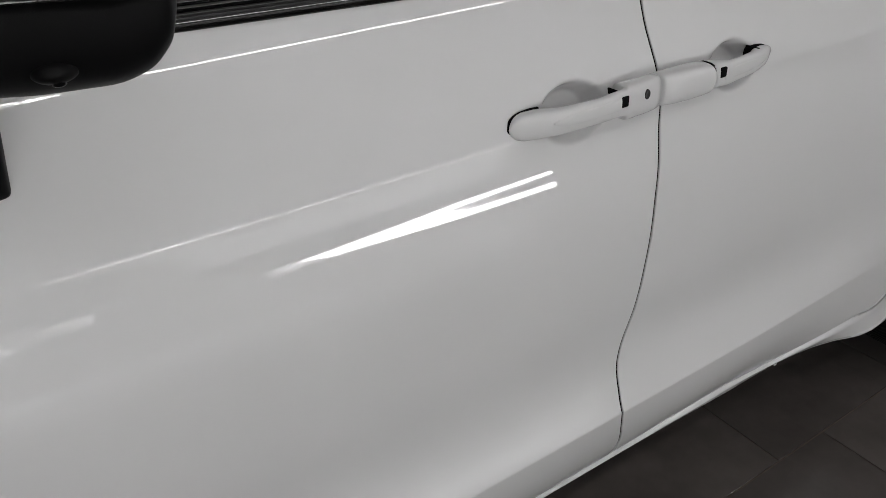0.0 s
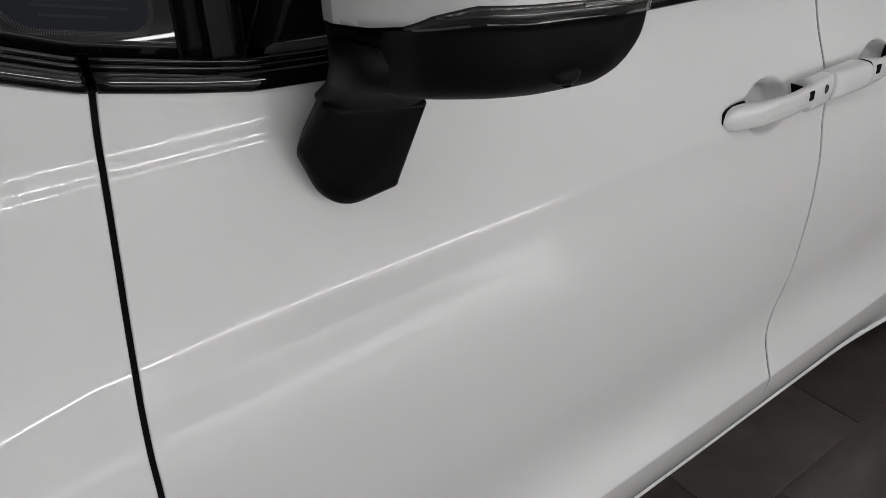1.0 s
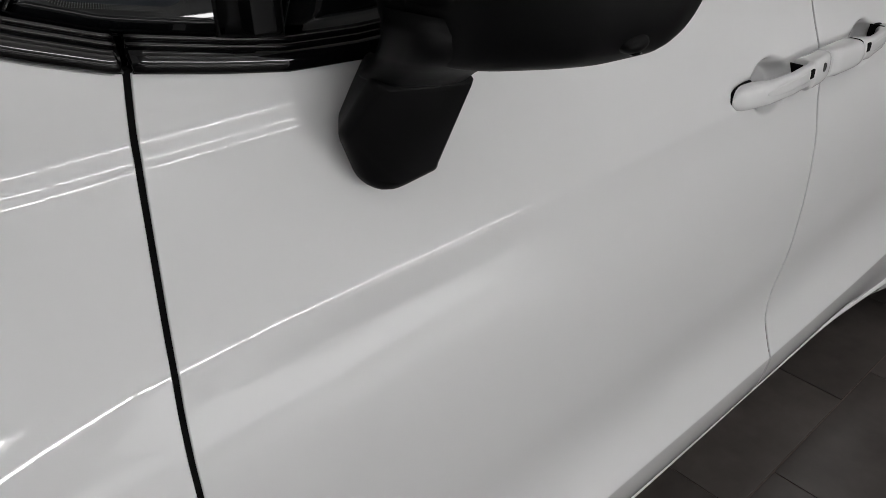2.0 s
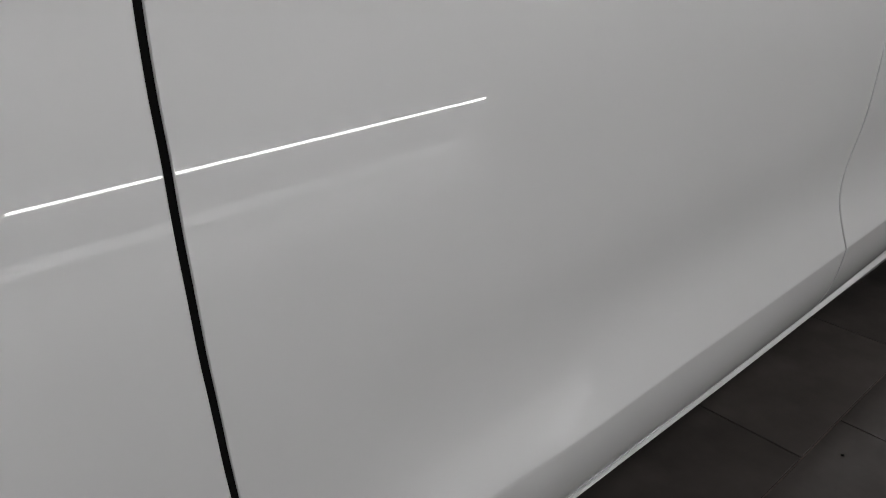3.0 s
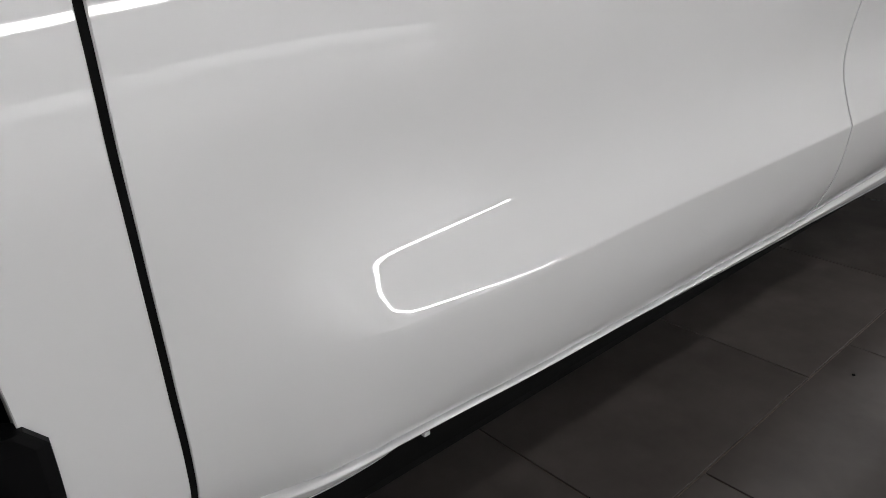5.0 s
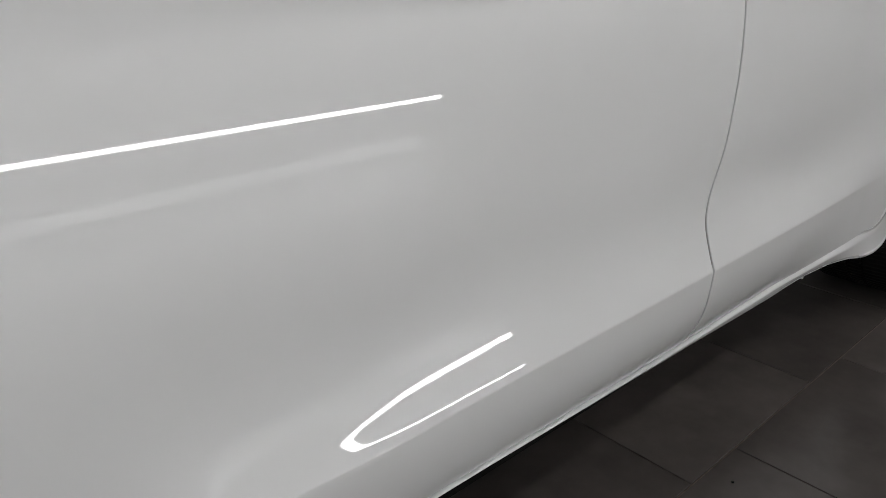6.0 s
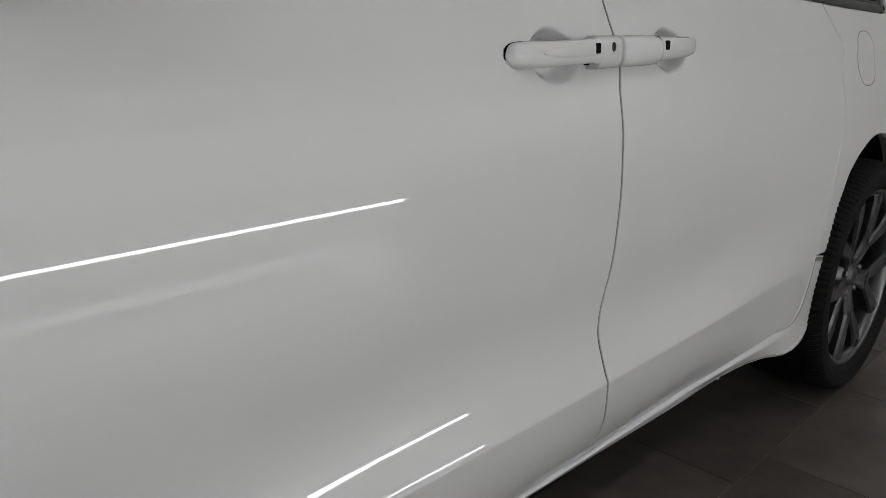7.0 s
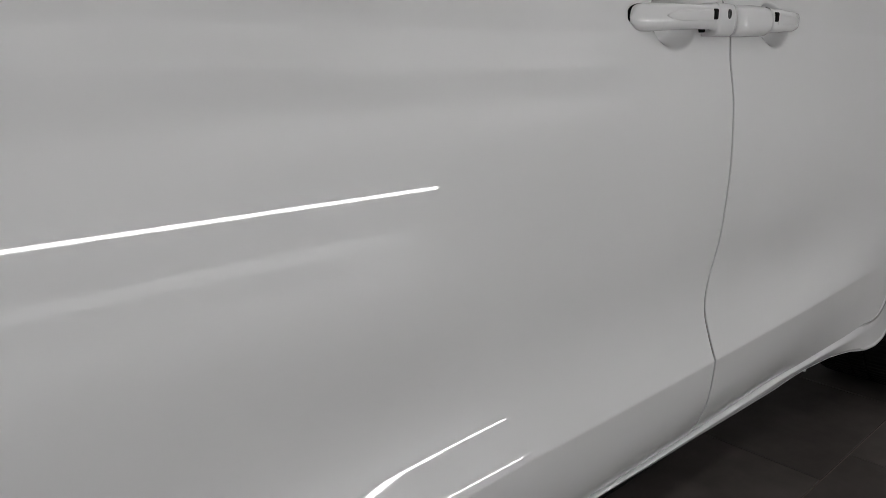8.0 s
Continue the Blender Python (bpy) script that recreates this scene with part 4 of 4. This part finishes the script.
    v, f = lathe_y([(0.0001, 0.016), (0.024, 0.017), (0.030, 0.021), (0.034, 0.03), (0.068, 0.034), (0.072, 0.06)], 48)
    mesh_object("hub_cap", v, f, ALLOY, w, "dark centre cap")
    for k in range(5):
        a = math.radians(90 + 72 * k)
        v, f = lathe_y([(0.0001, 0.010), (0.007, 0.011), (0.010, 0.016), (0.0105, 0.036)], 6)
        mesh_object("wheel_nut", [(x + 0.056 * math.cos(a), y2 + 0.008, z + 0.056 * math.sin(a)) for x, y2, z in v], f, STEEL, w, "bright steel wheel nut", smooth=False)
    v, f = lathe_y([(0.0001, 0.082), (0.165, 0.082), (0.17, 0.086), (0.17, 0.11), (0.0001, 0.11)], 64)
    mesh_object("brake_disc", v, f, DARKMETAL, w, "dark brake disc")
    # arch liner
    a = np.radians(np.linspace(-15, 195, 50))
    secs = [[((0.410 if hx < 0 else 0.395) * math.cos(q), yy, 0.455 * math.sin(q) + 0.012) for q in a] for yy in (0.075, 0.15, 0.30)]
    v, f = loft(secs, closed_ring=False, caps=False)
    k0 = len(v)
    v += [(0, 0.30, 0.0)]
    f += [(100 + i, 100 + i + 1, k0) for i in range(49)]
    mesh_object("arch_liner", v, f, GAP, w, "black wheel arch liner")
    return w


wheel(REAR_X)
wheel(FRONT_X)


# black guard on the front arch edge
def guard():
    secs = []
    for z in np.linspace(0.30, 0.517, 14):
        xe = FRONT_X + 0.367 * (1 - abs((z - 0.362) / 0.49) ** 3) ** 0.3333 - 0.012 * max(0.0, (z - 0.502) / 0.015) ** 2
        y = float(skin_y(np.array(xe + 0.008), np.array(z)))
        secs.append([(xe - 0.05, y + 0.03, z), (xe - 0.03, y - 0.002, z), (xe + 0.004, y - 0.008, z), (xe + 0.013, y - 0.006, z), (xe + 0.015, y + 0.004, z), (xe, y + 0.02, z)])
    v, f = loft(secs)
    bm = bmesh.new()
    vs = [bm.verts.new(p) for p in v]
    for q in f:
        bm.faces.new([vs[i] for i in q])
    part("arch_guard", bm, GRAIN_BLACK, van, "black plastic guard on the arch edge", smooth=False)


guard()


def sill_clip(x, y, z):
    bm = box_bm((x - 0.004, y, z + 0.002), (x + 0.004, y + 0.008, z + 0.007), 0.001)
    part("sill_clip", bm, LAMPBODY, van, "small pale plastic sill clip", smooth=False)


sill_clip(-0.858, 0.062, 0.3092)
sill_clip(0.60, 0.066, 0.2655)


# ---- fuel door ----
def fuel_door(cx, cz, rad):
    m = 40
    secs = []
    for k, lift in ((1.0, 0.002), (1.0, -0.0006), (0.985, -0.0011), (0.9, -0.0011), (0.6, -0.0011), (0.3, -0.0011), (0.02, -0.0011)):
        ring = []
        for i in range(m):
            a = 2 * math.pi * i / m
            ca, sa = math.cos(a), math.sin(a)
            x = cx + k * rad * abs(ca) ** 0.75 * math.copysign(1, ca)
            z = cz + k * rad * abs(sa) ** 0.75 * math.copysign(1, sa)
            ring.append((x, float(skin_y(np.array(x), np.array(z))) + lift, z))
        secs.append(ring)
    v, f = loft(secs)
    bm = bmesh.new()
    vs = [bm.verts.new(p) for p in v]
    for q in f:
        bm.faces.new([vs[i] for i in q])
    part("fuel_door", bm, WHITE, quarter, "white rounded fuel door")
    # raised dark ring drawn for the shaded gap round the lid
    secs = []
    for i in range(m + 1):
        a = 2 * math.pi * i / m
        ca, sa = math.cos(a), math.sin(a)
        ring = []
        for dr, dy in ((0.0, 0.001), (0.0, -0.0005), (0.0014, -0.0005), (0.0014, 0.001)):
            x = cx + (rad + dr) * abs(ca) ** 0.75 * math.copysign(1, ca)
            z = cz + (rad + dr) * abs(sa) ** 0.75 * math.copysign(1, sa)
            ring.append((x, float(skin_y(np.array(x), np.array(z))) + dy, z))
        secs.append(ring)
    v, f = loft(secs, caps=False)
    mesh_object("fuel_door_seal", v, f, GAP, quarter, "thin dark ring drawn for the gap round the lid", smooth=False)


fuel_door(1.395, 1.014, 0.076)


# upright end of the rear side window frame
secs = []
for z in np.linspace(1.140, 1.60, 24):
    x = 1.602 + 0.10 * (z - 1.14)
    y = float(body_y(x, z))
    secs.append([(x - 0.026, y + 0.012, z), (x - 0.026, y - 0.003, z), (x - 0.020, y - 0.0065, z), (x + 0.004, y - 0.0065, z), (x + 0.008, y - 0.002, z), (x + 0.008, y + 0.012, z)])
v, f = loft(secs)
mesh_object("window_frame", v, f, SATIN, van, "satin dark grey window frame end")


# ---- remainder of the body: far flank, bonnet, screens, roof, ends ----
def sheet(name, P, material, label, thick=0.006):
    """A panel through a grid of points, with a back face and rims."""
    P = np.array(P, float)
    n, m = P.shape[:2]
    du, dv = np.gradient(P, axis=0), np.gradient(P, axis=1)
    N = np.cross(du, dv)
    N /= np.linalg.norm(N, axis=2, keepdims=True)
    centre = np.array([0.0, CAR_W / 2, 0.9])
    if np.sum((P - centre) * N) < 0:
        N = -N
    bm = bmesh.new()
    front = [[bm.verts.new(p) for p in row] for row in P]
    back = [[bm.verts.new(p) for p in row] for row in P - N * thick]
    for i in range(n - 1):
        for j in range(m - 1):
            bm.faces.new((front[i][j], front[i][j + 1], front[i + 1][j + 1], front[i + 1][j]))
            bm.faces.new((back[i][j], back[i + 1][j], back[i + 1][j + 1], back[i][j + 1]))
    ring = [(0, j) for j in range(m)] + [(i, m - 1) for i in range(1, n)] + [(n - 1, j) for j in range(m - 2, -1, -1)] + [(i, 0) for i in range(n - 2, 0, -1)]
    for (a, b), (c, d) in zip(ring, ring[1:] + ring[:1]):
        bm.faces.new((front[a][b], back[a][b], back[c][d], front[c][d]))
    return part(name, bm, material, van, label)


def across(rows, m=25):
    """Rows of (x, z at the flank, crown) taken over the car's width."""
    out = []
    for x, z, crown, bulge in rows:
        y0 = float(body_y(x, min(z, 1.62))) + 0.004
        u = np.linspace(-1, 1, m)
        c = 1 - np.abs(u) ** 2.4
        out.append(np.stack([x + bulge * c, CAR_W / 2 + u * (CAR_W / 2 - y0), z + crown * c], -1))
    return out


sheet("bonnet", across([(x, z, 0.045, -0.10 * ((-1.40 - x) / 1.02) ** 2) for x, z in zip(np.linspace(-2.42, -1.44, 20), np.interp(np.linspace(-2.42, -1.44, 20), [-2.42, -2.2, -1.9, -1.6, -1.48, -1.44], [0.94, 1.085, 1.195, 1.275, 1.335, 1.36]))]), WHITE, "white painted bonnet")
sheet("windscreen", across([(-1.43 + 0.50 * u, 1.37 + 0.25 * u, 0.05 + 0.03 * u, -0.10 + 0.04 * u) for u in np.linspace(0, 1, 12)]), GLASS, "dark windscreen")
sheet("roof", across([(x, 1.625 - 0.02 * smooth(1.6, 2.2, x), 0.095, -0.06 * (1 - smooth(-0.9, 0.2, x))) for x in np.linspace(-0.92, 2.2, 30)]), WHITE, "white painted roof")
sheet("tailgate", across([(x, z, 0.02, 0.06) for x, z in ((2.21, 1.60), (2.26, 1.50), (2.32, 1.35), (2.37, 1.20), (2.40, 1.05), (2.42, 0.90), (2.43, 0.75))]), WHITE, "white painted tailgate")
sheet("rear_bumper", across([(x, z, 0.0, 0.07) for x, z in ((2.435, 0.74), (2.45, 0.65), (2.45, 0.50), (2.43, 0.38), (2.38, 0.30))]), WHITE, "white painted rear bumper")
sheet("front_bumper", across([(x, z, 0.0, -0.11) for x, z in ((-2.43, 0.93), (-2.47, 0.80), (-2.48, 0.65), (-2.47, 0.50), (-2.44, 0.38), (-2.38, 0.28))]), WHITE, "white painted front bumper")


def pillar_grid(x0, x1, z0, z1, lean=0.0):
    u, w = np.meshgrid(np.linspace(0, 1, 14), np.linspace(0, 1, 16))
    Z = z0 + (z1 - z0) * w
    return x0 + (x1 - x0) * u + lean * u * w, Z


X, Z = pillar_grid(1.62, 2.30, 1.15, 1.60, -0.12)
skin("rear_pillar", X, Z, WHITE, van, "white painted rear pillar", yfun=body_y)
skin("rear_pillar", X, Z, WHITE, van, "white painted rear pillar", yfun=body_y, mirror=True)
X, Z = door_grid(gap_front, gap_mid, 0.312, [], coarse=3.0)
skin("front_door", X, Z, WHITE, van, "glossy white front door with a low crease", mirror=True)
X, Z = door_grid(gap_mid, gap_rear, 0.312, [], coarse=3.0)
skin("sliding_door", X, Z, WHITE, van, "glossy white sliding rear door", mirror=True)
X, Z = fender_grid(70, 40, 24)
skin("front_fender", X, Z, WHITE, van, "glossy white front fender", mirror=True)
X, Z = quarter_grid(80, 20)
skin("quarter_panel", X, Z, WHITE, van, "glossy white rear quarter panel", mirror=True)
for x0, x1 in ((-1.05, 0.04), (0.12, 1.0), (1.03, 1.60)):
    X, Z = pillar_grid(x0, x1, 1.30 if x0 < 0 else 1.245, 1.62)
    skin("side_window", X, Z, GLASS, van, "dark tinted side window", yfun=body_y, mirror=True)
for hx in (REAR_X, FRONT_X):
    v, f = lathe_y([(0.15, 0.02), (0.262, 0.004), (0.285, -0.012), (0.31, -0.014), (0.337, 0.0), (0.350, 0.03), (0.352, 0.12), (0.350, 0.20), (0.337, 0.23), (0.262, 0.24), (0.15, 0.22)], 64)
    mesh_object("tyre", [(x + hx, CAR_W - 0.032 - y, z + 0.352) for x, y, z in v], f, RUBBER, van, "black tyre on the far flank")


# ---- floor tiles ----
TX, TY, TJ = 0.5625, 0.5625, 0.0022


def tile_bm():
    bm = box_bm((TJ, TJ, -0.010), (TX - TJ, TY - TJ, 0.0), 0.0)
    edges = [e for e in bm.edges if all(v.co.z > -0.001 for v in e.verts)]
    bmesh.ops.bevel(bm, geom=edges, offset=0.0004, segments=1, affect="EDGES")
    return bm


verts, faces = [], []
first_tile = part("tile", tile_bm(), TILE, floor, smooth=False)
me = first_tile.data
base_v = [v.co.copy() for v in me.vertices]
base_f = [tuple(q.vertices) for q in me.polygons]
used = False
for row in range(-9, 10):
    y0 = -0.001 + row * TY
    off = 0.043 + (0.0 if row % 2 == 0 else 0.178)
    for col in range(-13, 15):
        x0 = off + col * TX
        if x0 < RX0 or x0 + TX > RX1 or y0 < RY0 or y0 + TY > RY1:
            continue
        if -3.2 < x0 < 4.6 and -3.5 < y0 < 2.2:
            if not used:
                ob, used = first_tile, True
            else:
                ob = new("tile", me)
                ob.parent = floor
            ob.location = (x0, y0, 0.0003 * math.sin(12.9 * col + 7.7 * row))
        else:
            k = len(verts)
            verts += [(v.x + x0, v.y + y0, v.z) for v in base_v]
            faces += [tuple(i + k for i in q) for q in base_f]
rest = mesh_object("tile_field", verts, faces, TILE, floor, "dark porcelain floor tiles further off", smooth=False)
tagged(rest, kind="stuff")


# ---- crumb on the floor ----
rng = random.Random(5)
bm = bmesh.new()
bmesh.ops.create_icosphere(bm, subdivisions=2, radius=0.0032)
for v in bm.verts:
    v.co *= 0.75 + 0.5 * rng.random()
    v.co.z = max(v.co.z * 0.6, -0.0012)
crumb = part("crumb", bm, GAP, None, "small dark crumb lying on a tile")
crumb.location = (0.110, -0.055, 0.0012)
tagged(crumb, "small dark crumb lying on a floor tile", "debris")
